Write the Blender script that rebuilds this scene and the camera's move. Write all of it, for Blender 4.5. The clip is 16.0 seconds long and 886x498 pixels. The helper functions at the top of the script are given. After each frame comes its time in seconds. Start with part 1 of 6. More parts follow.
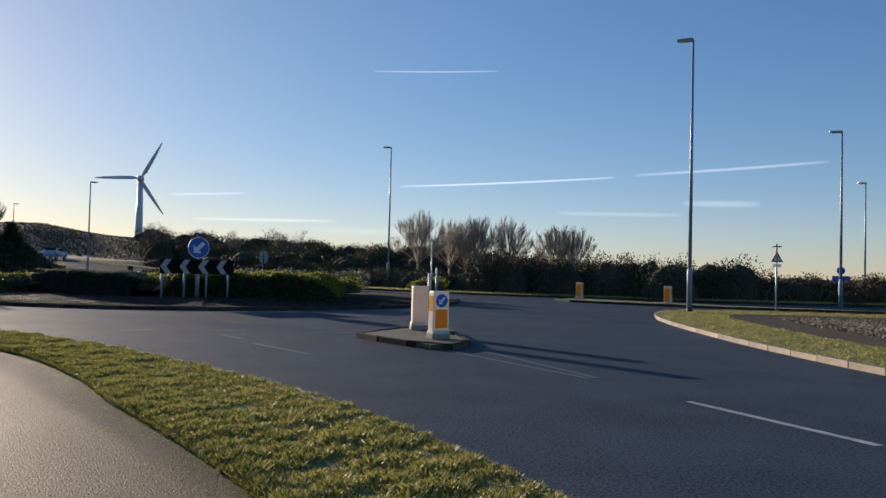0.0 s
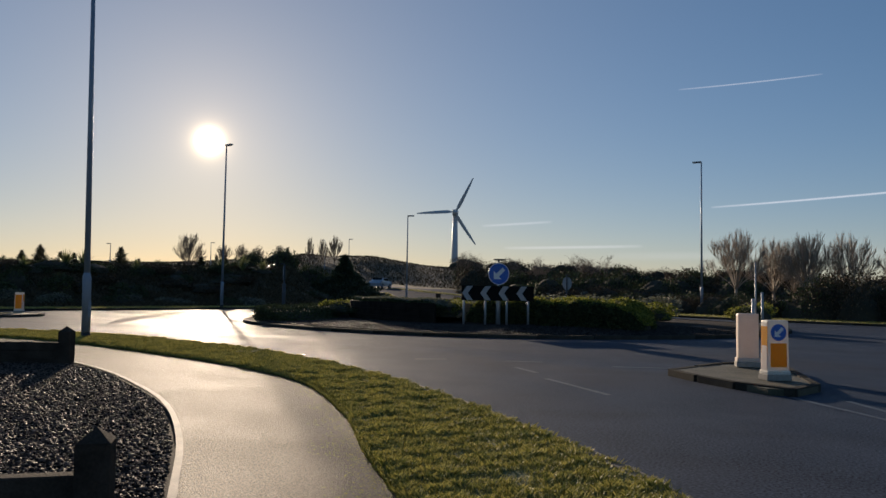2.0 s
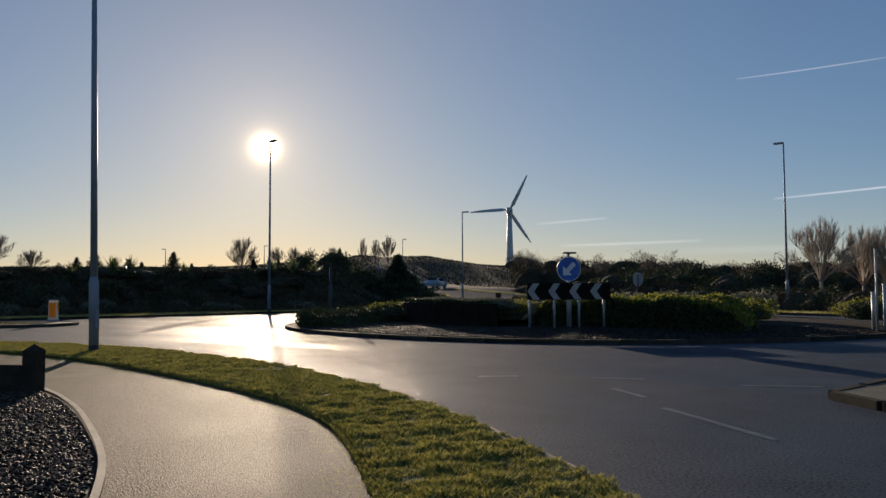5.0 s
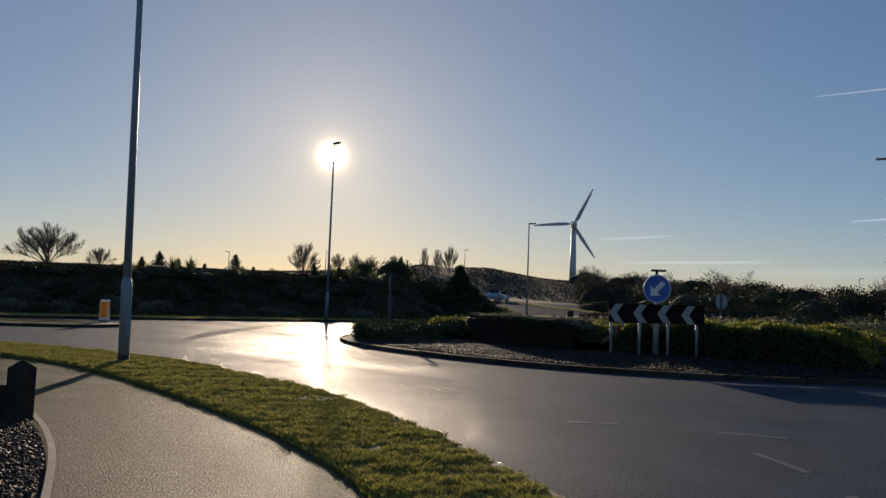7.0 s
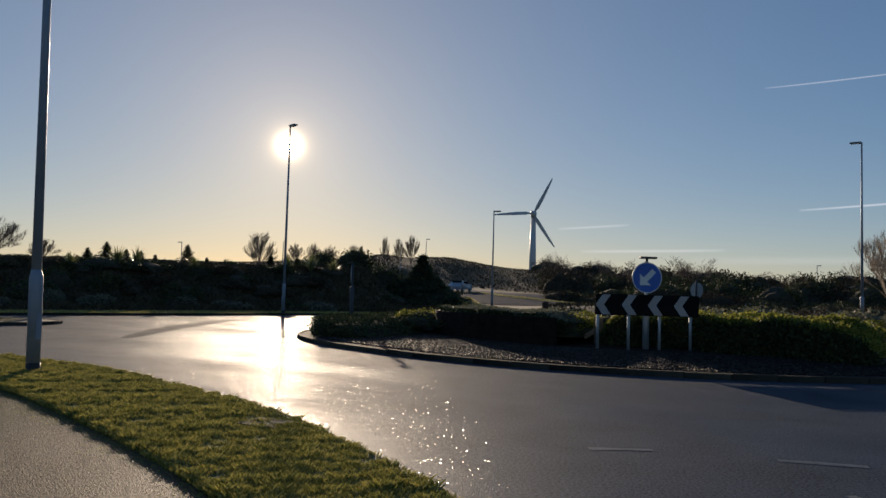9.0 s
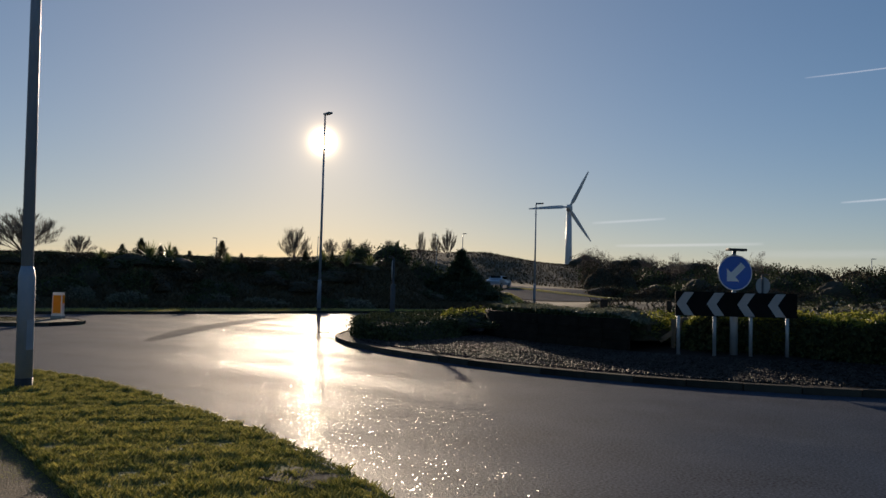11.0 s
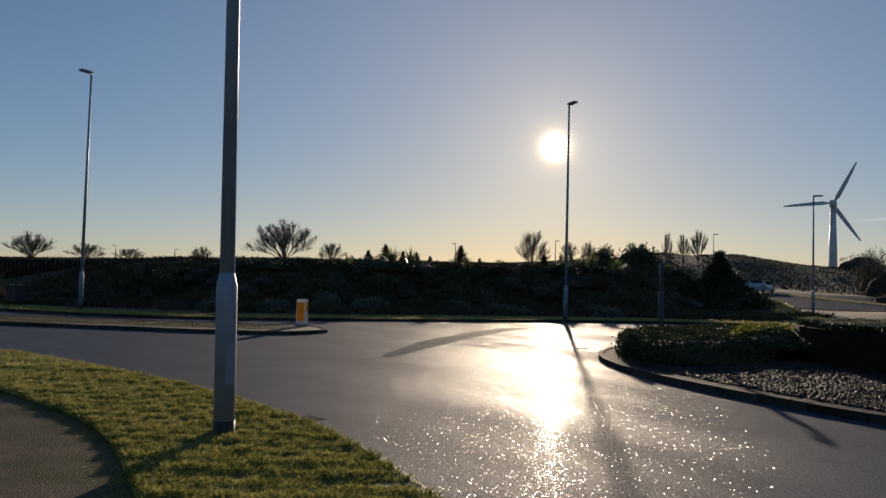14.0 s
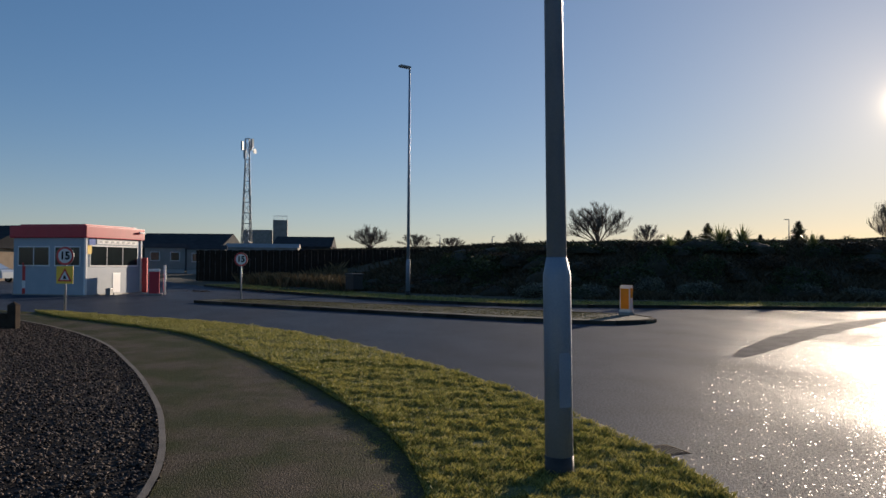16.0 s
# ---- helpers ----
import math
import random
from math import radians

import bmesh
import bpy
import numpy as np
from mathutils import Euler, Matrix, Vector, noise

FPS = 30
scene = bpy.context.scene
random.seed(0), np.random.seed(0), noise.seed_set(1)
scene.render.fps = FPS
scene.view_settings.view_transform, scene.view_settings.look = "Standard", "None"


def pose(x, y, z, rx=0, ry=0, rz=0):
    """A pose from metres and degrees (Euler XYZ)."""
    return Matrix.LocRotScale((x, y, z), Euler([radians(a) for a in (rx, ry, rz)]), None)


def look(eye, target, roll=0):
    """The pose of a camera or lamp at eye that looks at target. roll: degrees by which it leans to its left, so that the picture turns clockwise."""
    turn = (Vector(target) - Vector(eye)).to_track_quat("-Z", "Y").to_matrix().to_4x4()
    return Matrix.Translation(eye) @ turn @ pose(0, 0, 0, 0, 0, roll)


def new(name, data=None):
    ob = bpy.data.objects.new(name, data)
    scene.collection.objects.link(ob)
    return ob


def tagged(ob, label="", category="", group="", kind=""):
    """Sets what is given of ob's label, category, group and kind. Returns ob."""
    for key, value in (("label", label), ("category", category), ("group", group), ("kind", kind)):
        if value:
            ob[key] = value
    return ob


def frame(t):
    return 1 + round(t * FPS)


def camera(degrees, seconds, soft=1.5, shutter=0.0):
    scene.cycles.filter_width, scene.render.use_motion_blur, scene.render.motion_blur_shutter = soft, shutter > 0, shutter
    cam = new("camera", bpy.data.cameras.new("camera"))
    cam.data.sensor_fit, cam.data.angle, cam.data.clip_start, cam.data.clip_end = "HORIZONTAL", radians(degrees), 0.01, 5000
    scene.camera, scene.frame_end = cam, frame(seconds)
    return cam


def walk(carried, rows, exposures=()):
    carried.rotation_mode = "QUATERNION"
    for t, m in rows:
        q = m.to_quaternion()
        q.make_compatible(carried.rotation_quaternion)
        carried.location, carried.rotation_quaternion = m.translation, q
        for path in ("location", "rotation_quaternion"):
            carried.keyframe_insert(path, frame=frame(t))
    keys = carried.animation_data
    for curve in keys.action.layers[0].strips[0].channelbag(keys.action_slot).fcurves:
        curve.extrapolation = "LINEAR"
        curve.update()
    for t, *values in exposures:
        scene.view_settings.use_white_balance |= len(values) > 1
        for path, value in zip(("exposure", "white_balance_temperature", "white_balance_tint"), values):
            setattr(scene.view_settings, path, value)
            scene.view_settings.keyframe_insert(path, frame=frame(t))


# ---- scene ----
cam = camera(60.7, 16.0)
PATH = [
    (0, (6.651, 3.71, 1.496), (6.352, 5.686, 1.552), 1.4),
    (0.5, (6.677, 4.092, 1.472), (6.13, 6.015, 1.521), 0.3),
    (1, (6.591, 4.513, 1.449), (5.866, 6.376, 1.497), 0.3),
    (1.5, (6.326, 5.144, 1.44), (5.421, 6.926, 1.524), 0.8),
    (2, (6.126, 5.654, 1.463), (5.082, 7.356, 1.573), 0.9),
    (2.5, (5.839, 6.12, 1.46), (4.719, 7.774, 1.57), 0.3),
    (3, (5.582, 6.562, 1.44), (4.405, 8.176, 1.541), -0.1),
    (3.5, (5.175, 7.095, 1.44), (3.989, 8.701, 1.543), -0.4),
    (4, (4.823, 7.502, 1.444), (3.66, 9.126, 1.541), -0.3),
    (4.2, (4.696, 7.692, 1.431), (3.538, 9.32, 1.527), -0.3),
    (6.5, (2.919, 9.769, 1.533), (1.675, 11.329, 1.678), 1.3),
    (7, (2.455, 10.213, 1.56), (1.165, 11.735, 1.696), 2.1),
    (7.5, (2.037, 10.617, 1.594), (0.746, 12.138, 1.732), 1.7),
    (8, (1.645, 11.024, 1.621), (0.372, 12.56, 1.763), 1.7),
    (8.5, (1.228, 11.4, 1.624), (0.003, 12.975, 1.763), 1.7),
    (9, (0.77, 11.791, 1.605), (-0.436, 13.382, 1.718), 1.6),
    (11.5, (-1.612, 13.736, 1.666), (-2.91, 15.254, 1.771), 1.3),
    (12, (-2.113, 14.077, 1.669), (-3.435, 15.573, 1.782), 1.1),
    (12.5, (-2.631, 14.44, 1.675), (-4.0, 15.894, 1.781), 0.9),
    (13, (-3.132, 14.806, 1.691), (-4.57, 16.193, 1.788), 0.4),
    (13.5, (-3.775, 15.119, 1.728), (-5.29, 16.422, 1.826), 0.7),
    (14, (-4.372, 15.4, 1.724), (-6.052, 16.481, 1.818), 1.5),
    (14.5, (-4.922, 15.599, 1.7), (-6.708, 16.493, 1.798), 1.7),
    (15, (-5.435, 15.775, 1.683), (-7.288, 16.522, 1.773), 1.7),
    (15.5, (-6.029, 15.922, 1.711), (-7.96, 16.44, 1.765), 1.1),
    (16, (-6.647, 15.962, 1.734), (-8.619, 16.293, 1.772), 0.4),
]
walk(cam, [(t, look(eye, target, roll)) for t, eye, target, roll in PATH], [(0, 0.98, 5850, 16), (1, 0.75, 6000, 16), (2, 0.45, 6200, 16), (13.5, 0.38, 6280, 16), (15, 0.3, 6100, 16), (15.5, 0.36, 6030, 16), (16, 0.58, 5930, 16)])

# ---------- world, sun, exposure ----------
SUN_AZ, SUN_EL = radians(-48.95), radians(10.5)
SUN_DIR = Vector((math.sin(SUN_AZ) * math.cos(SUN_EL), math.cos(SUN_AZ) * math.cos(SUN_EL), math.sin(SUN_EL)))


def make_world():
    w = bpy.data.worlds.new("sky")
    scene.world = w
    w.use_nodes = True
    nt = w.node_tree
    nt.nodes.clear()
    out = nt.nodes.new("ShaderNodeOutputWorld")
    sky = nt.nodes.new("ShaderNodeTexSky")
    sky.sky_type = "NISHITA"
    sky.sun_disc = False
    sky.sun_elevation, sky.sun_rotation = SUN_EL, SUN_AZ % (2 * math.pi)
    sky.air_density, sky.dust_density, sky.ozone_density, sky.altitude = 0.9, 0.1, 3.4, 0
    bg = nt.nodes.new("ShaderNodeBackground")
    bg.inputs["Strength"].default_value = SKY
    # bright aureole of hazy winter air round the sun
    tc = nt.nodes.new("ShaderNodeTexCoord")
    dot = nt.nodes.new("ShaderNodeVectorMath")
    dot.operation = "DOT_PRODUCT"
    nt.links.new(tc.outputs["Generated"], dot.inputs[0])
    dot.inputs[1].default_value = SUN_DIR

    def m(op, a, b=None):
        n = nt.nodes.new("ShaderNodeMath")
        n.operation = op
        for i, v in enumerate((a, b)):
            if v is None:
                continue
            if isinstance(v, (int, float)):
                n.inputs[i].default_value = v
            else:
                nt.links.new(v, n.inputs[i])
        return n.outputs[0]

    ang = m("ARCCOSINE", m("MINIMUM", dot.outputs["Value"], 1.0))

    def lobe(strength, width):
        return m("MULTIPLY", m("EXPONENT", m("MULTIPLY", ang, -1.0 / radians(width))), strength)

    core = m("MULTIPLY", m("EXPONENT", m("MULTIPLY", m("POWER", m("DIVIDE", ang, radians(0.55)), 2.0), -1.0)), 12.0)
    # warm haze low over the horizon, strongest below the sun
    sp = nt.nodes.new("ShaderNodeSeparateXYZ")
    nt.links.new(tc.outputs["Generated"], sp.inputs[0])
    low = m("EXPONENT", m("MULTIPLY", m("ABSOLUTE", sp.outputs["Z"]), -1.0 / 0.085))
    haze = m("MULTIPLY", low, m("ADD", lobe(0.13, 38.0), 0.045))
    total = lobe(0.17, 19.0)
    near_sun = nt.nodes.new("ShaderNodeBackground")
    near_sun.inputs["Color"].default_value = (1.0, 0.74, 0.42, 1)
    nt.links.new(m("ADD", m("ADD", lobe(4.0, 0.45), lobe(0.20, 3.4)), core), near_sun.inputs["Strength"])
    glow = nt.nodes.new("ShaderNodeBackground")
    glow.inputs["Color"].default_value = (1.0, 0.65, 0.11, 1)
    nt.links.new(total, glow.inputs["Strength"])
    low_bg = nt.nodes.new("ShaderNodeBackground")
    low_bg.inputs["Color"].default_value = (1.0, 0.50, 0.20, 1)
    nt.links.new(haze, low_bg.inputs["Strength"])
    both = nt.nodes.new("ShaderNodeAddShader")
    nt.links.new(glow.outputs[0], both.inputs[0])
    nt.links.new(low_bg.outputs[0], both.inputs[1])
    three = nt.nodes.new("ShaderNodeAddShader")
    nt.links.new(both.outputs[0], three.inputs[0])
    nt.links.new(near_sun.outputs[0], three.inputs[1])
    add = nt.nodes.new("ShaderNodeAddShader")
    # thin high haze evens out the brightness of the sky
    gm = nt.nodes.new("ShaderNodeGamma")
    gm.inputs["Gamma"].default_value = 0.74
    hs = nt.nodes.new("ShaderNodeHueSaturation")
    hs.inputs["Saturation"].default_value = 1.18
    nt.links.new(sky.outputs[0], gm.inputs["Color"])
    nt.links.new(gm.outputs[0], hs.inputs["Color"])
    veil = m("MULTIPLY", m("EXPONENT", m("MULTIPLY", m("ABSOLUTE", sp.outputs["Z"]), -1.0 / 0.14)), m("EXPONENT", m("MULTIPLY", ang, -1.0 / radians(26.0))))
    dim = nt.nodes.new("ShaderNodeMix")
    dim.data_type = "RGBA"
    dim.blend_type = "MULTIPLY"
    dim.inputs[7].default_value = (0.72, 0.56, 0.40, 1)
    nt.links.new(veil, dim.inputs[0])
    nt.links.new(hs.outputs[0], dim.inputs[6])
    nt.links.new(dim.outputs[2], bg.inputs["Color"])
    nt.links.new(bg.outputs[0], add.inputs[0])
    nt.links.new(three.outputs[0], add.inputs[1])
    nt.links.new(add.outputs[0], out.inputs[0])


SKY = 0.088
make_world()
sun = new("sun", bpy.data.lights.new("sun", "SUN"))
sun.data.energy, sun.data.angle, sun.data.color = 4.2, radians(0.6), (1.0, 0.80, 0.55)
sun.matrix_world = look(SUN_DIR * 100, (0, 0, 0))

# ---------- materials ----------


def mat(name, a, b=None, rough=0.8, metal=0.0, scale=3.0, bump=0.0, fine=40.0, fine_mix=0.35, rough_var=0.0, island=0.0, transl=0.0, spec=0.5, coat=0.0, relief=0.01):
    """Two colours mixed by coarse and fine noise in metres, with bump and roughness variation."""
    b = b or tuple(c * 0.7 for c in a)
    mt = bpy.data.materials.new(name)
    mt.use_nodes = True
    nt = mt.node_tree
    bs = nt.nodes["Principled BSDF"]
    L = nt.links.new
    tc = nt.nodes.new("ShaderNodeTexCoord")
    n1 = nt.nodes.new("ShaderNodeTexNoise")
    n1.inputs["Scale"].default_value, n1.inputs["Detail"].default_value = scale, 5
    n2 = nt.nodes.new("ShaderNodeTexNoise")
    n2.inputs["Scale"].default_value, n2.inputs["Detail"].default_value = fine, 2
    for n in (n1, n2):
        L(tc.outputs["Object"], n.inputs["Vector"])
    mx = nt.nodes.new("ShaderNodeMix")
    mx.inputs[0].default_value = fine_mix
    L(n1.outputs["Fac"], mx.inputs[2])
    L(n2.outputs["Fac"], mx.inputs[3])
    rp = nt.nodes.new("ShaderNodeValToRGB")
    rp.color_ramp.elements[0].position, rp.color_ramp.elements[1].position = 0.33, 0.67
    rp.color_ramp.elements[0].color, rp.color_ramp.elements[1].color = (*a, 1), (*b, 1)
    fac = mx.outputs[0]
    if island:
        gi = nt.nodes.new("ShaderNodeNewGeometry")
        oi = nt.nodes.new("ShaderNodeObjectInfo")
        ad = nt.nodes.new("ShaderNodeMath")
        ad.operation = "ADD"
        L(gi.outputs["Random Per Island"], ad.inputs[0])
        L(oi.outputs["Random"], ad.inputs[1])
        fr = nt.nodes.new("ShaderNodeMath")
        fr.operation = "FRACT"
        L(ad.outputs[0], fr.inputs[0])
        m2 = nt.nodes.new("ShaderNodeMix")
        m2.inputs[0].default_value = island
        L(fac, m2.inputs[2])
        L(fr.outputs[0], m2.inputs[3])
        fac = m2.outputs[0]
    L(fac, rp.inputs[0])
    L(rp.outputs[0], bs.inputs["Base Color"])
    bs.inputs["Metallic"].default_value = metal
    bs.inputs["Roughness"].default_value = rough
    bs.inputs["Specular IOR Level"].default_value = spec
    if coat:
        bs.inputs["Coat Weight"].default_value, bs.inputs["Coat Roughness"].default_value = coat, 0.1
    if rough_var:
        mr = nt.nodes.new("ShaderNodeMapRange")
        mr.inputs["From Min"].default_value, mr.inputs["From Max"].default_value = 0.35, 0.65
        mr.inputs["To Min"].default_value, mr.inputs["To Max"].default_value = rough - rough_var, rough + rough_var
        L(n1.outputs["Fac"], mr.inputs[0])
        L(mr.outputs[0], bs.inputs["Roughness"])
    if bump:
        bp = nt.nodes.new("ShaderNodeBump")
        bp.inputs["Strength"].default_value, bp.inputs["Distance"].default_value = min(1.0, bump), relief
        L(n2.outputs["Fac"], bp.inputs["Height"])
        L(bp.outputs[0], bs.inputs["Normal"])
    if transl:
        out = nt.nodes["Material Output"]
        tr = nt.nodes.new("ShaderNodeBsdfTranslucent")
        L(rp.outputs[0], tr.inputs["Color"])
        ms = nt.nodes.new("ShaderNodeMixShader")
        ms.inputs[0].default_value = transl
        L(bs.outputs[0], ms.inputs[1])
        L(tr.outputs[0], ms.inputs[2])
        L(ms.outputs[0], out.inputs[0])
    return mt




FACET = 1.9


def road_material():
    """Wet asphalt: dark binder, pale aggregate, both tinted with sky reflection, damp and drier patches drawn out along
    the lanes.
    """
    # the blue in both base colours stands for reflected sky
    mt = mat("wet_asphalt", (0.012, 0.018, 0.028), (0.074, 0.096, 0.135), rough=0.5, scale=0.9, fine=38, fine_mix=0.8, spec=0.05)
    nt = mt.node_tree
    L = nt.links.new
    bs = nt.nodes["Principled BSDF"]
    tc = nt.nodes.new("ShaderNodeTexCoord")
    vo = nt.nodes.new("ShaderNodeTexVoronoi")
    vo.inputs["Scale"].default_value = 75
    L(tc.outputs["Object"], vo.inputs["Vector"])
    bp = nt.nodes.new("ShaderNodeBump")
    bp.inputs["Strength"].default_value, bp.inputs["Distance"].default_value = 0.8, 0.006
    L(vo.outputs["Distance"], bp.inputs["Height"])
    L(bp.outputs[0], bs.inputs["Normal"])
    mp = nt.nodes.new("ShaderNodeMapping")
    mp.inputs["Rotation"].default_value = (0, 0, radians(35))
    mp.inputs["Scale"].default_value = (0.10, 0.32, 1)
    L(tc.outputs["Object"], mp.inputs["Vector"])
    big = nt.nodes.new("ShaderNodeTexNoise")
    big.inputs["Scale"].default_value, big.inputs["Detail"].default_value = 1.0, 4
    L(mp.outputs[0], big.inputs["Vector"])
    mr = nt.nodes.new("ShaderNodeMapRange")
    mr.inputs["From Min"].default_value, mr.inputs["From Max"].default_value = 0.38, 0.62
    mr.inputs["To Min"].default_value, mr.inputs["To Max"].default_value = 0.62, 0.84
    L(big.outputs["Fac"], mr.inputs[0])
    L(mr.outputs[0], bs.inputs["Roughness"])
    # a film of water on the stones: every one is a small facet tilted its own way, so the road glitters
    tips = nt.nodes.new("ShaderNodeTexVoronoi")
    tips.inputs["Scale"].default_value = 78
    L(tc.outputs["Object"], tips.inputs["Vector"])
    tilt = nt.nodes.new("ShaderNodeVectorMath")
    tilt.operation = "SUBTRACT"
    L(tips.outputs["Color"], tilt.inputs[0])
    tilt.inputs[1].default_value = (0.5, 0.5, 0.5)
    amount = nt.nodes.new("ShaderNodeVectorMath")
    amount.operation = "SCALE"
    sep = nt.nodes.new("ShaderNodeSeparateColor")
    L(tips.outputs["Color"], sep.inputs[0])
    few = nt.nodes.new("ShaderNodeMath")
    few.operation = "POWER"
    L(sep.outputs["Blue"], few.inputs[0])
    few.inputs[1].default_value = 1.1
    steep = nt.nodes.new("ShaderNodeMath")
    steep.operation = "MULTIPLY"
    L(few.outputs[0], steep.inputs[0])
    steep.inputs[1].default_value = FACET
    L(steep.outputs[0], amount.inputs["Scale"])
    L(tilt.outputs[0], amount.inputs[0])
    geo = nt.nodes.new("ShaderNodeNewGeometry")
    lean_ = nt.nodes.new("ShaderNodeVectorMath")
    L(geo.outputs["Normal"], lean_.inputs[0])
    L(amount.outputs[0], lean_.inputs[1])
    unit = nt.nodes.new("ShaderNodeVectorMath")
    unit.operation = "NORMALIZE"
    L(lean_.outputs[0], unit.inputs[0])
    L(unit.outputs[0], bs.inputs["Coat Normal"])
    wet = nt.nodes.new("ShaderNodeMapRange")
    wet.inputs["From Min"].default_value, wet.inputs["From Max"].default_value = 0.38, 0.62
    wet.inputs["To Min"].default_value, wet.inputs["To Max"].default_value = 0.065, 0.03
    L(big.outputs["Fac"], wet.inputs[0])
    L(wet.outputs[0], bs.inputs["Coat Weight"])
    bs.inputs["Coat Roughness"].default_value, bs.inputs["Coat IOR"].default_value = 0.15, 1.33
    return mt


M_ROAD = road_material()
def path_material():
    """Footpath asphalt with moss film where the path turns into shade."""
    mt = mat("path_asphalt", (0.030, 0.024, 0.017), (0.185, 0.143, 0.092), rough=0.7, rough_var=0.025, scale=0.8, fine=72, bump=1.0, fine_mix=0.95, spec=0.075, relief=0.017)
    nt = mt.node_tree
    L = nt.links.new
    bs = nt.nodes["Principled BSDF"]
    src = bs.inputs["Base Color"].links[0].from_socket
    tc = nt.nodes.new("ShaderNodeTexCoord")
    sep = nt.nodes.new("ShaderNodeSeparateXYZ")
    L(tc.outputs["Object"], sep.inputs[0])
    west = nt.nodes.new("ShaderNodeMapRange")
    west.inputs["From Min"].default_value, west.inputs["From Max"].default_value = -6.5, -9.5
    L(sep.outputs["X"], west.inputs[0])
    nz = nt.nodes.new("ShaderNodeTexNoise")
    nz.inputs["Scale"].default_value, nz.inputs["Detail"].default_value = 1.1, 6
    L(tc.outputs["Object"], nz.inputs["Vector"])
    mk = nt.nodes.new("ShaderNodeMapRange")
    mk.inputs["From Min"].default_value, mk.inputs["From Max"].default_value, mk.inputs["To Max"].default_value = 0.36, 0.60, 0.85
    L(nz.outputs["Fac"], mk.inputs[0])
    ml = nt.nodes.new("ShaderNodeMath")
    ml.operation = "MULTIPLY"
    L(west.outputs[0], ml.inputs[0])
    L(mk.outputs[0], ml.inputs[1])
    mx = nt.nodes.new("ShaderNodeMix")
    mx.data_type = "RGBA"
    mx.inputs[7].default_value = (0.045, 0.052, 0.012, 1)
    L(ml.outputs[0], mx.inputs[0])
    L(src, mx.inputs[6])
    L(mx.outputs[2], bs.inputs["Base Color"])
    return mt


M_PATH = path_material()
M_SOIL = mat("turf_soil", (0.075, 0.085, 0.024), (0.15, 0.155, 0.045), rough=0.9, scale=2.0, fine=30, bump=0.8)
M_GRASS = mat("grass_blades", (0.125, 0.14, 0.025), (0.50, 0.43, 0.115), rough=0.6, scale=1.6, island=0.6, transl=0.27)
M_MOSS = mat("path_edge_moss", (0.16, 0.17, 0.012), (0.44, 0.38, 0.03), rough=0.8, scale=2, island=0.5, transl=0.3)
M_ISLMOSS = mat("island_moss_blades", (0.05, 0.052, 0.02), (0.15, 0.135, 0.055), rough=0.8, scale=1.2, island=0.5, transl=0.2)
M_ISLTOP = mat("mossy_island_paving", (0.035, 0.036, 0.02), (0.10, 0.095, 0.06), rough=0.75, scale=2.5, fine=40, bump=0.6)
M_FAR = mat("rough_heath", (0.045, 0.041, 0.022), (0.090, 0.075, 0.043), rough=0.95, scale=0.25, fine=3.0, bump=0.5)
M_BED = mat("dark_bed_soil", (0.016, 0.014, 0.013), (0.042, 0.036, 0.032), spec=0.08, rough=0.9, scale=3.0, fine=45, bump=1.0)
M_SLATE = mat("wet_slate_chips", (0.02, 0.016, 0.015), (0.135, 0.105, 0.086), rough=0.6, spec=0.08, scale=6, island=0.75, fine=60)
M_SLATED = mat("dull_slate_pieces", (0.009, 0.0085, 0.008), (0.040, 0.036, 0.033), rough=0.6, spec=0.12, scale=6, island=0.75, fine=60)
M_TANST = mat("tan_pebbles", (0.08, 0.062, 0.045), (0.34, 0.27, 0.20), spec=0.2, rough=0.7, scale=6, island=0.75, fine=60)
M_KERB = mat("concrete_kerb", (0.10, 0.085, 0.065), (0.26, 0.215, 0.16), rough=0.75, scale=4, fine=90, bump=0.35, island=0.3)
M_KERBD = mat("dark_kerb", (0.022, 0.021, 0.017), (0.06, 0.055, 0.045), spec=0.1, rough=0.9, scale=4, fine=90, bump=0.4, island=0.3)
M_PAINTW = mat("faded_road_paint", (0.015, 0.017, 0.02), (0.085, 0.09, 0.095), rough=0.5, scale=5, fine=45, bump=0.3)
M_DRY = mat("drier_asphalt", (0.018, 0.021, 0.028), (0.086, 0.099, 0.124), rough=0.8, scale=2, fine=70, fine_mix=0.6, bump=0.6, spec=0.01)
M_PAINT = mat("worn_road_paint", (0.12, 0.12, 0.12), (0.48, 0.48, 0.47), rough=0.5, scale=5, fine=45, bump=0.3)
M_GALV = mat("galvanised_steel", (0.30, 0.32, 0.34), (0.42, 0.44, 0.46), rough=0.5, metal=0.55, scale=3, fine=50, bump=0.06, rough_var=0.08)
M_COLUMN = mat("grey_painted_column", (0.19, 0.235, 0.30), (0.26, 0.31, 0.38), rough=0.5, metal=0.2, scale=2, fine=60, bump=0.05, rough_var=0.1)
M_BLACK = mat("black_bitumen_paint", (0.012, 0.012, 0.013), (0.03, 0.03, 0.03), rough=0.6, scale=8)
M_WHITEP = mat("white_translucent_plastic", (0.74, 0.70, 0.62), (0.84, 0.80, 0.73), rough=0.38, scale=4, fine=30, transl=0.3)
M_PINKP = mat("faded_cream_plastic", (0.72, 0.60, 0.50), (0.80, 0.68, 0.58), rough=0.42, scale=4, fine=30, transl=0.3)
M_YELLOW = mat("yellow_reflective", (0.88, 0.40, 0.012), (0.92, 0.47, 0.02), rough=0.35, scale=5, transl=0.45)
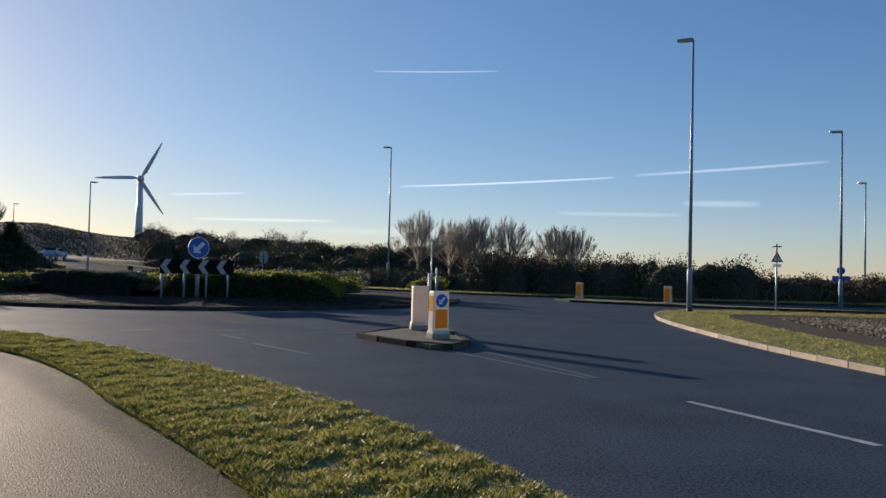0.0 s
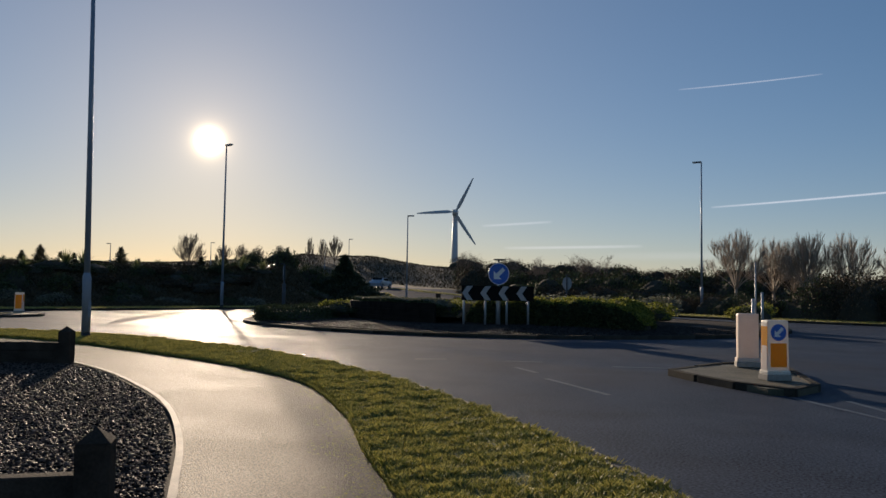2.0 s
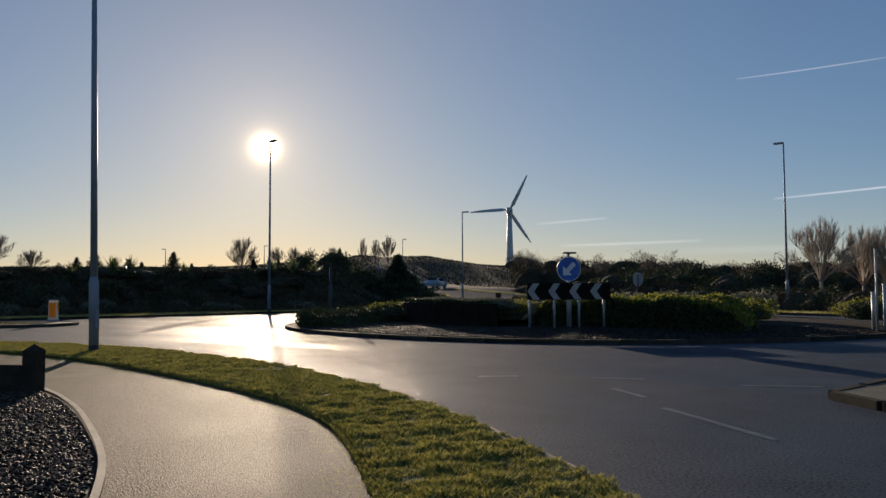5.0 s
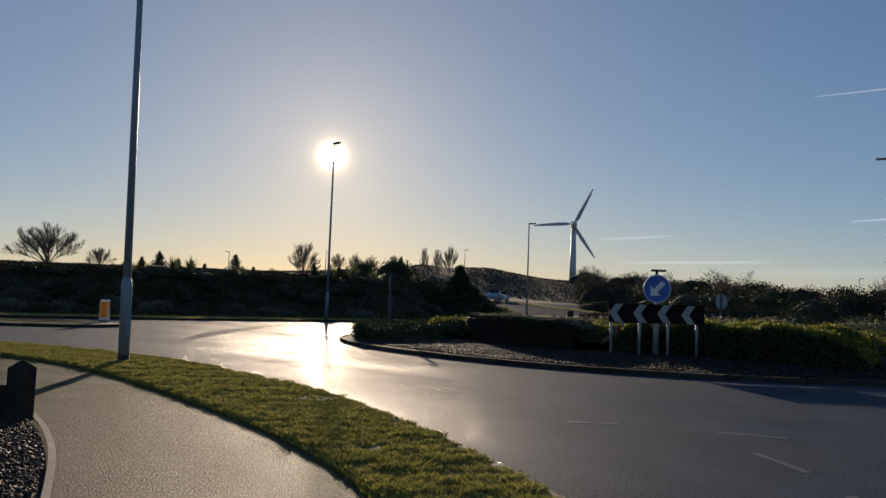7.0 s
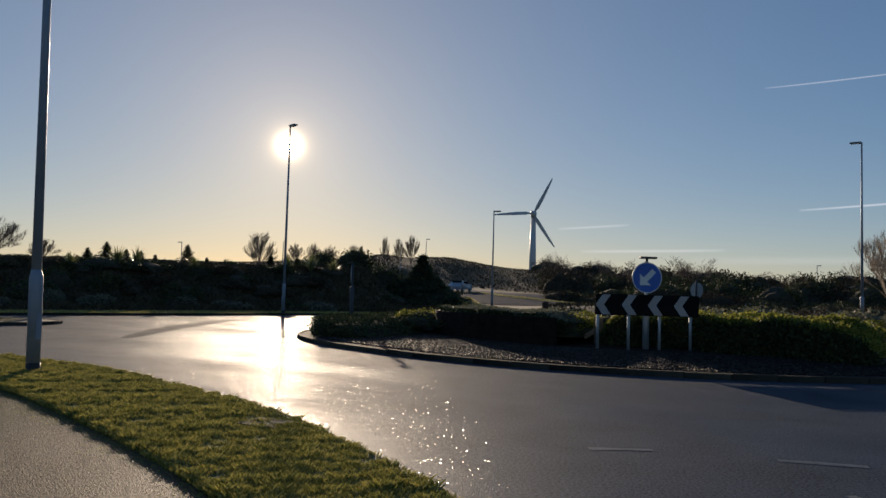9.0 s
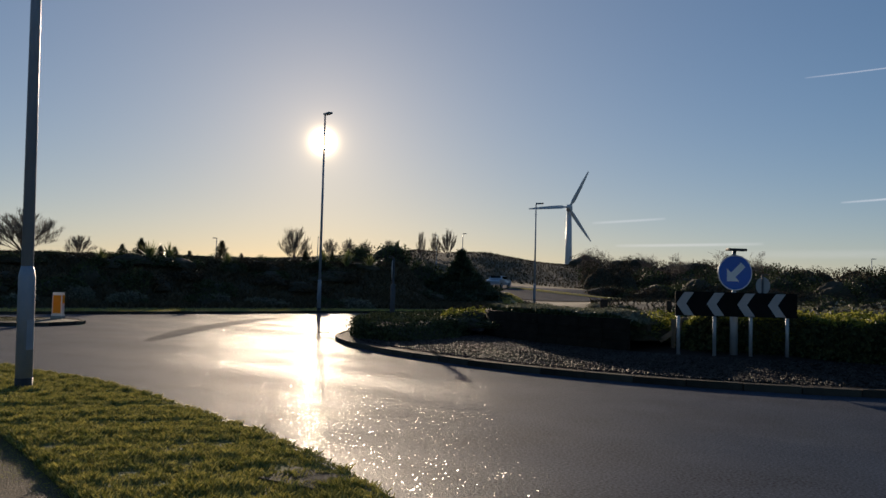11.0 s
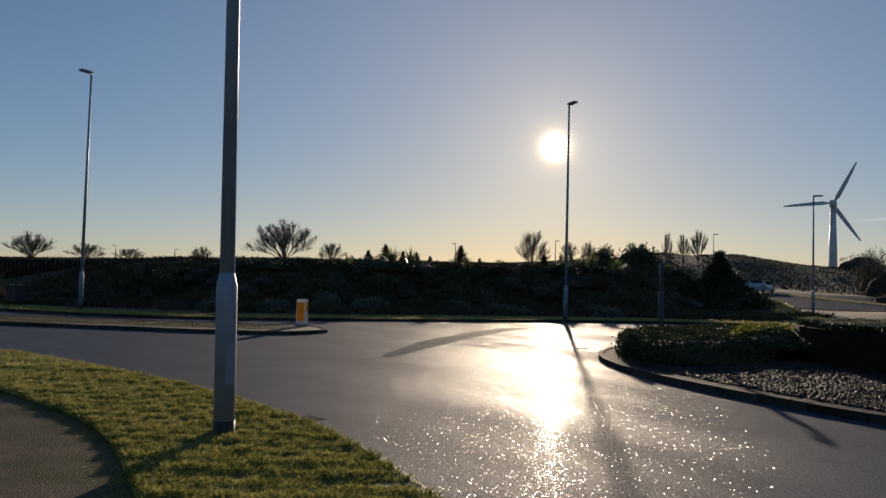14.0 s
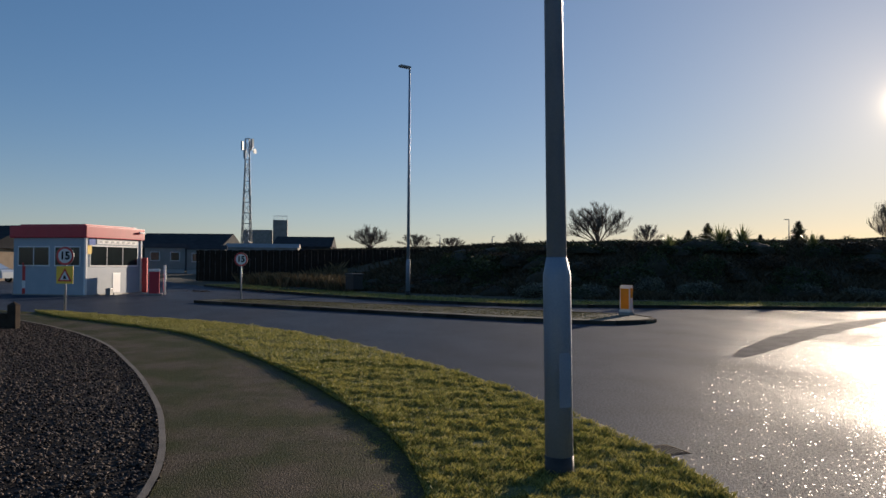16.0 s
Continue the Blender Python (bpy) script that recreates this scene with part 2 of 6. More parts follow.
M_BLUE = mat("sign_blue", (0.012, 0.10, 0.46), (0.02, 0.13, 0.52), rough=0.35, scale=3, transl=0.12)
M_WHITE = mat("sign_white", (0.78, 0.78, 0.77), (0.84, 0.84, 0.83), rough=0.4, scale=3, transl=0.2)
M_CHEVW = mat("chevron_white", (0.56, 0.52, 0.50), (0.66, 0.61, 0.585), rough=0.6, scale=3, transl=0.4, spec=0.2)
M_SIGNBK = mat("sign_black", (0.007, 0.006, 0.006), (0.012, 0.011, 0.011), rough=0.8, scale=3, spec=0.08)
M_RED = mat("sign_red", (0.52, 0.02, 0.02), (0.60, 0.03, 0.03), rough=0.4, scale=3)
M_DULL = mat("dull_grey_steel", (0.055, 0.065, 0.08), (0.09, 0.10, 0.115), rough=0.7, spec=0.15, scale=3, fine=50)
M_GREYB = mat("grey_sign_back", (0.26, 0.28, 0.29), (0.33, 0.35, 0.36), rough=0.5, metal=0.3, scale=3)
M_WOOD = mat("weathered_timber", (0.028, 0.022, 0.018), (0.070, 0.055, 0.043), rough=0.9, spec=0.05, scale=4, fine=50, bump=0.7)
# sun on the hedge-end post and brace is put into this pale colour
M_BRACE = mat("pale_sunlit_timber", (0.15, 0.11, 0.075), (0.28, 0.21, 0.14), rough=0.8, spec=0.15, scale=4, fine=45, bump=0.6)
M_TURB = mat("turbine_white_grey", (0.44, 0.47, 0.50), (0.52, 0.55, 0.58), rough=0.45, scale=0.2)
M_BARK = mat("winter_bark", (0.12, 0.09, 0.065), (0.22, 0.17, 0.13), rough=0.9, scale=4)
# lighter copy of the bark with the low sun in its colour
M_BARKP = mat("sunlit_twigs", (0.24, 0.19, 0.14), (0.38, 0.31, 0.24), rough=0.8, scale=4)
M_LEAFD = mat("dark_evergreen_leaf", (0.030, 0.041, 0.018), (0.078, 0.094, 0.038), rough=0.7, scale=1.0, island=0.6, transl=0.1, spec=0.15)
# near-black: the shade on the sleeper wall's face is in this colour
M_SLEEP = mat("near_black_timber", (0.010, 0.009, 0.008), (0.026, 0.022, 0.018), spec=0.06, rough=0.85, scale=4, fine=50, bump=0.6)
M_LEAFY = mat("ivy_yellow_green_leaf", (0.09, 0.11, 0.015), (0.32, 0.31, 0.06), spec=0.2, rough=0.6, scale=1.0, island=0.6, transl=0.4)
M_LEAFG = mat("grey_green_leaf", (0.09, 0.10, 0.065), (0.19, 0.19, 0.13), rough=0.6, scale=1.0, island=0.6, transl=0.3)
M_LEAFB = mat("brown_winter_scrub", (0.05, 0.04, 0.027), (0.12, 0.09, 0.058), rough=0.9, scale=1.0, island=0.6, transl=0.06, spec=0.05)
M_HEATH = mat("dark_heath_tuft", (0.060, 0.049, 0.031), (0.115, 0.092, 0.058), rough=1.0, scale=0.4, island=0.5, spec=0.0)
M_BLADEP = mat("flax_blade", (0.09, 0.11, 0.035), (0.24, 0.25, 0.10), rough=0.4, scale=2, island=0.5, transl=0.35)
M_NEEDLE = mat("conifer_needle", (0.022, 0.034, 0.016), (0.060, 0.078, 0.034), rough=0.6, scale=1.0, island=0.6, transl=0.15)
M_CORE = mat("shrub_dark_core", (0.026, 0.026, 0.016), (0.055, 0.048, 0.030), rough=1.0, scale=5)
M_CLAD = mat("pale_blue_grey_cladding", (0.29, 0.34, 0.39), (0.36, 0.40, 0.44), rough=0.5, scale=2, fine=40)
M_ROOFR = mat("red_fascia", (0.42, 0.012, 0.03), (0.50, 0.02, 0.04), rough=0.4, scale=2)
M_GLASS = mat("dark_window_glass", (0.012, 0.018, 0.02), (0.022, 0.03, 0.032), rough=0.12, scale=1.0, spec=0.35)
M_CREAM = mat("caravan_cream", (0.17, 0.18, 0.18), (0.25, 0.25, 0.24), rough=0.5, scale=1.5)
M_ROOFG = mat("dark_grey_roof", (0.022, 0.023, 0.026), (0.05, 0.052, 0.056), rough=0.85, spec=0.1, scale=1.2, fine=12, bump=0.3)
M_BRICK = mat("buff_brick_wall", (0.30, 0.22, 0.14), (0.40, 0.30, 0.20), rough=0.85, scale=2, fine=20, bump=0.3)
M_CONC = mat("old_concrete", (0.20, 0.19, 0.17), (0.32, 0.30, 0.27), rough=0.85, scale=1.5, fine=25, bump=0.4)
M_CAR = mat("silver_blue_paint", (0.42, 0.48, 0.55), (0.46, 0.52, 0.58), rough=0.25, metal=0.4, scale=1, coat=0.8)
M_TYRE = mat("tyre_rubber", (0.015, 0.015, 0.016), (0.03, 0.03, 0.03), rough=0.85, scale=9)
M_IRON = mat("cast_iron", (0.02, 0.019, 0.018), (0.05, 0.046, 0.043), rough=0.8, spec=0.1, scale=8, fine=60, bump=0.5)
M_SIGNY = mat("sign_yellow", (0.85, 0.55, 0.03), (0.90, 0.60, 0.05), rough=0.4, scale=3)
M_REED = mat("dry_reed_grass", (0.09, 0.066, 0.035), (0.19, 0.14, 0.075), rough=0.8, scale=2, island=0.5, transl=0.1, spec=0.05)

# ---------- mesh helpers ----------
RNG = np.random.default_rng(7)


def bm_box(sx, sy, sz, at=(0, 0, 0), bevel=0.0, rz=0.0, bm=None):
    """A box centred on at in x and y, standing on at's z."""
    bm = bm or bmesh.new()
    got = bmesh.ops.create_cube(bm, size=1.0)
    vs = got["verts"]
    for v in vs:
        v.co = Vector((v.co.x * sx, v.co.y * sy, (v.co.z + 0.5) * sz))
    if bevel:
        es = {e for v in vs for e in v.link_edges}
        vs = list({v for f in bmesh.ops.bevel(bm, geom=list(es), offset=bevel, segments=2, affect="EDGES", profile=0.7)["faces"] for v in f.verts} | {v for v in vs if v.is_valid})
    mm = pose(*at, 0, 0, rz)
    for v in vs:
        v.co = mm @ v.co
    return bm


def bm_tube(points, radii, sides=10, bm=None, caps=True):
    """A round bar through points, with a radius at each."""
    bm = bm or bmesh.new()
    pts = [Vector(p) for p in points]
    rings = []
    for i, p in enumerate(pts):
        d = (pts[min(i + 1, len(pts) - 1)] - pts[max(i - 1, 0)]).normalized()
        u = d.cross(Vector((0.02, 1, 0.05))).normalized() if abs(d.y) < 0.98 else d.cross(Vector((1, 0, 0))).normalized()
        w = d.cross(u)
        rings.append([bm.verts.new(p + radii[i] * (math.cos(k * 2 * math.pi / sides) * u + math.sin(k * 2 * math.pi / sides) * w)) for k in range(sides)])
    for a, b in zip(rings, rings[1:]):
        for k in range(sides):
            f = bm.faces.new((a[k], a[(k + 1) % sides], b[(k + 1) % sides], b[k]))
            f.smooth = True
    if caps:
        bm.faces.new(rings[0])
        bm.faces.new(rings[-1][::-1])
    return bm


def bm_plate(outline, depth, at=None, bm=None):
    """A flat plate with an outline in x and z, its front at y = 0 and its back at y = depth."""
    bm = bm or bmesh.new()
    a = [bm.verts.new((x, 0, z)) for x, z in outline]
    b = [bm.verts.new((x, depth, z)) for x, z in outline]
    bm.faces.new(a)
    bm.faces.new(b[::-1])
    for i in range(len(a)):
        j = (i + 1) % len(a)
        bm.faces.new((a[j], a[i], b[i], b[j]))
    if at:
        for v in a + b:
            v.co += Vector(at)
    return bm


def disc(r, n=40, cx=0.0, cz=0.0):
    return [(cx + r * math.cos(k * 2 * math.pi / n), cz + r * math.sin(k * 2 * math.pi / n)) for k in range(n)]


def part(name, bm, material, parent=None, label=""):
    me = bpy.data.meshes.new(name)
    bmesh.ops.recalc_face_normals(bm, faces=bm.faces)
    bm.to_mesh(me)
    bm.free()
    me.materials.append(material)
    ob = new(name, me)
    if parent:
        ob.parent = parent
    if label:
        ob["label"] = label
    return ob


def mesh_ob(name, verts, faces, material, smooth=False, parent=None):
    me = bpy.data.meshes.new(name)
    if isinstance(faces, np.ndarray):
        n, k = faces.shape
        me.vertices.add(len(verts))
        me.vertices.foreach_set("co", np.asarray(verts, np.float32).ravel())
        me.loops.add(n * k)
        me.loops.foreach_set("vertex_index", faces.astype(np.int32).ravel())
        me.polygons.add(n)
        me.polygons.foreach_set("loop_start", np.arange(0, n * k, k, dtype=np.int32))
        me.update(calc_edges=True)
        me.validate()
    else:
        me.from_pydata(verts, [], faces)
    me.materials.append(material)
    if smooth:
        me.polygons.foreach_set("use_smooth", np.ones(len(me.polygons), bool))
    ob = new(name, me)
    if parent:
        ob.parent = parent
    return ob


def thing(name, at, rz=0.0, label="", category="", group="", kind=""):
    ob = new(name)
    ob.matrix_basis = pose(*at, 0, 0, rz)
    return tagged(ob, label, category, group, kind)


def curve(ctrl, step=0.5):
    """A smooth line through a few control points, stepped evenly."""
    p = np.array(ctrl, float)
    p = np.vstack([2 * p[0] - p[1], p, 2 * p[-1] - p[-2]])
    out = []
    for i in range(1, len(p) - 2):
        u = np.linspace(0, 1, 24, endpoint=False)[:, None]
        a, b, c, d = p[i - 1 : i + 3]
        out.append(0.5 * (2 * b + (c - a) * u + (2 * a - 5 * b + 4 * c - d) * u**2 + (3 * b - a - 3 * c + d) * u**3))
    q = np.vstack(out + [p[-2:-1]])
    s = np.r_[0, np.cumsum(np.hypot(*np.diff(q, axis=0).T))]
    n = max(2, int(s[-1] / step) + 1)
    t = np.linspace(0, s[-1], n)
    return np.stack([np.interp(t, s, q[:, 0]), np.interp(t, s, q[:, 1])], 1)


def even(line, n):
    s = np.r_[0, np.cumsum(np.hypot(*np.diff(line, axis=0).T))]
    t = np.linspace(0, s[-1], n)
    return np.stack([np.interp(t, s, line[:, 0]), np.interp(t, s, line[:, 1])], 1)


def beside(line, d):
    """The line moved d metres to its left."""
    g = np.gradient(line, axis=0)
    g /= np.hypot(g[:, 0], g[:, 1])[:, None]
    return line + d * np.stack([-g[:, 1], g[:, 0]], 1)


def away(points, line):
    """Distance of many points from a line."""
    best = np.full(len(points), 1e9)
    for a, b in zip(line[:-1], line[1:]):
        ab = b - a
        t = np.clip(((points - a) @ ab) / max(ab @ ab, 1e-9), 0, 1)
        best = np.minimum(best, np.hypot(*(points - a - t[:, None] * ab).T))
    return best


def within(points, poly):
    x, y = points.T
    inside = np.zeros(len(points), bool)
    for (xa, ya), (xb, yb) in zip(poly, np.roll(poly, -1, 0)):
        hit = ((ya > y) != (yb > y)) & (x < (xb - xa) * (y - ya) / (yb - ya + 1e-12) + xa)
        inside ^= hit
    return inside


def bumps(x, y, size, seed=0.0):
    """Cheap smooth unevenness, about -1 to 1."""
    a = np.sin(x / size * 1.7 + seed) * np.cos(y / size * 1.3 - seed * 1.7)
    b = np.sin((x * 0.6 - y * 0.8) / size * 3.1 + seed * 2.3) * np.cos((x * 0.8 + y * 0.6) / size * 2.7)
    return 0.6 * a + 0.4 * b


def band(name, one, two, material, zs, cross=6, lump=0.0, smooth=True):
    """A strip of ground between two lines; zs(v) gives the height across it."""
    n = max(len(one), len(two))
    a, b = even(one, n), even(two, n)
    v = np.linspace(0, 1, cross + 1)
    xy = a[:, None] * (1 - v[None, :, None]) + b[:, None] * v[None, :, None]
    z = np.broadcast_to(np.array([zs(u) for u in v]), (n, cross + 1)).copy()
    if lump:
        z += lump * bumps(xy[..., 0], xy[..., 1], 0.35) * np.sin(np.pi * v)[None]
    verts = np.concatenate([xy, z[..., None]], -1).reshape(-1, 3)
    i, j = np.meshgrid(np.arange(n - 1), np.arange(cross), indexing="ij")
    k = (i * (cross + 1) + j).ravel()
    faces = np.stack([k, k + 1, k + cross + 2, k + cross + 1], 1)
    # faces look up
    p0, p1, p2 = verts[faces[0][:3]]
    if np.cross(p1 - p0, p2 - p0)[2] < 0:
        faces = faces[:, ::-1]
    return mesh_ob(name, verts, faces, material, smooth)


def kerbs(parent, line, material, name="kerb_stone", height=0.115, flip=1):
    """Single kerb stones of 0.915 m along a line, children of parent."""
    me = bpy.data.meshes.get("kerb_stone_" + material.name)
    if me is None:
        bm = bm_box(0.905, 0.13, 0.215, (0, 0, -0.1), 0.012)
        me = bpy.data.meshes.new("kerb_stone_" + material.name)
        bm.to_mesh(me)
        bm.free()
        me.materials.append(material)
    s = np.hypot(*np.diff(line, axis=0).T).sum()
    p = even(line, max(2, int(s / 0.915) + 1))
    for a, b in zip(p[:-1], p[1:]):
        ob = new(name, me)
        c = (a + b) / 2
        ob.matrix_basis = pose(c[0], c[1], height - 0.115 + RNG.uniform(-0.006, 0.006), 0, 0, math.degrees(math.atan2(b[1] - a[1], b[0] - a[0])) + RNG.uniform(-0.6, 0.6))
        ob.parent = parent


def blades(name, xy, z, height, width, material, lean=0.5, parent=None):
    """Grass: one bent blade of two triangles at each place."""
    n = len(xy)
    h = height * RNG.uniform(0.5, 1.3, n)
    ang = RNG.uniform(0, 2 * np.pi, n)
    d = np.stack([np.cos(ang), np.sin(ang)], 1)
    s = np.stack([-d[:, 1], d[:, 0]], 1) * (width * RNG.uniform(0.6, 1.3, n))[:, None]
    ln = (lean * h * RNG.uniform(0.2, 1.2, n))[:, None]
    base = np.c_[xy, z]
    v = np.stack([
        np.c_[xy - s, z], np.c_[xy + s, z],
        np.c_[xy + d * ln * 0.35 + s * 0.7, z + h * 0.6], np.c_[xy + d * ln, z + h],
    ], 1).reshape(-1, 3)
    k = np.arange(n) * 4
    f = np.concatenate([np.stack([k, k + 1, k + 2], 1), np.stack([k, k + 2, k + 3], 1)])
    return mesh_ob(name, v, f, material, parent=parent)


def scatter(one, two, n, edge=0.0):
    """Random places between two lines."""
    m = 400
    a, b = even(one, m), even(two, m)
    u = RNG.uniform(0, m - 1.001, n)
    i = u.astype(int)
    w = (u - i)[:, None]
    v = RNG.uniform(-edge, 1 + edge, n)[:, None]
    pa, pb = a[i] * (1 - w) + a[i + 1] * w, b[i] * (1 - w) + b[i + 1] * w
    return pa * (1 - v) + pb * v


def stones(name, xyz, size, material, flat=0.5, parent=None):
    """Loose chips, one irregular eight-sided lump at each place."""
    n = len(xyz)
    base = np.array([(1, 0, 0), (-1, 0, 0), (0, 1, 0), (0, -1, 0), (0, 0, 1), (0, 0, -1)], float)
    faces = np.array([(0, 2, 4), (2, 1, 4), (1, 3, 4), (3, 0, 4), (2, 0, 5), (1, 2, 5), (3, 1, 5), (0, 3, 5)])
    v = base[None] * (size * RNG.uniform(0.45, 1.25, (n, 1, 1))) * RNG.uniform(0.55, 1.2, (n, 6, 1)) * np.array([1, 0.75, flat])
    a, t = RNG.uniform(0, 6.283, n), RNG.normal(0, 0.45, n)
    ca, sa, ct, st = np.cos(a)[:, None], np.sin(a)[:, None], np.cos(t)[:, None], np.sin(t)[:, None]
    x, y, z = v[..., 0], v[..., 1], v[..., 2]
    y, z = y * ct - z * st, y * st + z * ct
    x, y = x * ca - y * sa, x * sa + y * ca
    v = np.stack([x, y, z], -1) + xyz[:, None]
    f = (faces[None] + (np.arange(n) * 6)[:, None, None]).reshape(-1, 3)
    return mesh_ob(name, v.reshape(-1, 3), f, material, parent=parent)


def leaf_cloud(n, leaf, squash=1.0, seed=0, lumps=9, shell=0.55, droop=0.0):
    """Vertices and faces of many small leaves over a lumpy dome of radius 1, standing on z = 0."""
    r = np.random.default_rng(seed)
    c = r.normal(0, 1, (lumps, 3))
    c /= np.linalg.norm(c, axis=1)[:, None]
    c[:, 2] = np.abs(c[:, 2]) * 0.9
    c *= r.uniform(0.35, 0.62, (lumps, 1))
    rad = r.uniform(0.32, 0.52, lumps)
    k = r.integers(0, lumps, n)
    d = r.normal(0, 1, (n, 3))
    d /= np.linalg.norm(d, axis=1)[:, None]
    p = c[k] + d * (rad[k] * r.uniform(shell, 1.05, n))[:, None]
    p[:, 2] = np.abs(p[:, 2]) * squash
    a, b = r.normal(0, 1, (n, 3)), r.normal(0, 1, (n, 3))
    a = a / np.linalg.norm(a, axis=1)[:, None] * leaf * r.uniform(0.6, 1.4, (n, 1))
    b = np.cross(a, b)
    b = b / np.linalg.norm(b, axis=1)[:, None] * leaf * 0.55
    v = np.stack([p - a, p + b, p + a, p - b], 1).reshape(-1, 3)
    q = np.arange(n)[:, None] * 4 + np.arange(4)
    return v, q


def core_dome(seed, scale=0.72, squash=1.0):
    bm = bmesh.new()
    bmesh.ops.create_icosphere(bm, subdivisions=3, radius=scale)
    for v in bm.verts:
        nn = noise.noise(v.co * 2.3 + Vector((seed, 0, 0)))
        v.co *= 1 + 0.22 * nn
        v.co.z = max(-0.05, v.co.z) * squash
    return bm


PROTO = {}


def shrub(name, at, size, material, label, variety=0, group="", category="shrub", leaf=0.05, n=2600, rz=None):
    """A leafy shrub: a solid dark core and a cloud of leaves, scaled to size (x, y, z radii)."""
    key = (material.name, variety, leaf, n)
    if key not in PROTO:
        v, q = leaf_cloud(n, leaf, seed=variety + 11)
        me = bpy.data.meshes.new("leaves")
        tmp = mesh_ob("leaves", v, q, material)
        me = tmp.data
        bpy.data.objects.remove(tmp)
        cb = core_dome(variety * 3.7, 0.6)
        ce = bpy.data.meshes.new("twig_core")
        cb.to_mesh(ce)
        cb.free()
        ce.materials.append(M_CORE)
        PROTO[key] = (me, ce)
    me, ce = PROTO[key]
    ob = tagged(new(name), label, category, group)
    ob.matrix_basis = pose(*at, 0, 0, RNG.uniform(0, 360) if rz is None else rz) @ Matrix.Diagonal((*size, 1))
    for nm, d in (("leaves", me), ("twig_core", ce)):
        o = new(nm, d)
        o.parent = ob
    return ob


def bare_tree(seed, height, spread=0.75, depth=5, trunk=0.05, stems=1, kids=3, lean=0.0, fan=1.0):
    """Vertices and faces of a leafless tree of tapered three-sided twigs."""
    r = random.Random(seed)
    V, F = [], []

    def limb(p, d, length, rad, level):
        steps = 3 if level < 3 else 2
        pts, rr = [p], [rad]
        for s in range(steps):
            d = (d + Vector((r.uniform(-1, 1), r.uniform(-1, 1), r.uniform(-0.25, 0.6))) * 0.13).normalized()
            p = p + d * (length / steps)
            pts.append(p)
            rr.append(rad * (1 - 0.5 * (s + 1) / steps))
        k0 = len(V)
        sides = 5 if level == 0 else 3
        for q, a in zip(pts, rr):
            u = d.orthogonal().normalized()
            w = d.cross(u)
            for k in range(sides):
                th = 6.283 * k / sides
                V.append(q + a * (math.cos(th) * u + math.sin(th) * w))
        for i in range(len(pts) - 1):
            for k in range(sides):
                a0, a1 = k0 + i * sides + k, k0 + i * sides + (k + 1) % sides
                F.append((a0, a1, a1 + sides, a0 + sides))
        if level < depth:
            for _ in range(kids + (1 if level in (1, 2) else 0)):
                at = r.uniform(0.35, 1.0)
                j = min(int(at * steps), steps - 1)
                q = pts[j].lerp(pts[j + 1], at * steps - j)
                side = Vector((r.uniform(-1, 1), r.uniform(-1, 1), r.uniform(-0.1, 0.5))).normalized()
                nd = (d * (1 - spread * 0.6) + side * spread + Vector((0, 0, 0.25))).normalized()
                limb(q, nd, length * r.uniform(0.55, 0.8), max(rr[j] * 0.55, 0.012), level + 1)

    for s in range(stems):
        a = 6.283 * s / stems + r.uniform(0, 1)
        off = 0.0 if stems == 1 else 0.12
        tilt = 0.0 if stems == 1 else fan * r.uniform(0.15, 0.55)
        limb(Vector((off * math.cos(a), off * math.sin(a), -0.1)), Vector((tilt * math.cos(a) + lean, tilt * math.sin(a), 1)).normalized(), height * (0.34 if stems == 1 else 0.4), height * trunk * 0.5, 0)
    top = max(v.z for v in V)
    k = height / top
    return [tuple(v * k) for v in V], F


TREES = {}


def winter_tree(at, height, seed, label, stems=1, spread=0.75, group="", width=1.0, bark=None, fan=1.0, trunk=0.05):
    bark = bark or M_BARK
    key = (seed, stems, spread, bark.name, fan)
    if key not in TREES:
        v, f = bare_tree(seed, 6.0, spread=spread, stems=stems, fan=fan, trunk=trunk)
        t = mesh_ob("branches", v, f, bark)
        TREES[key] = t.data
        bpy.data.objects.remove(t)
    ob = new("bare_tree", TREES[key])
    ob.matrix_basis = pose(*at, 0, 0, RNG.uniform(0, 360)) @ Matrix.Diagonal((height / 6 * width, height / 6 * width, height / 6, 1))
    return tagged(ob, label, "tree", group)


FANS = {}


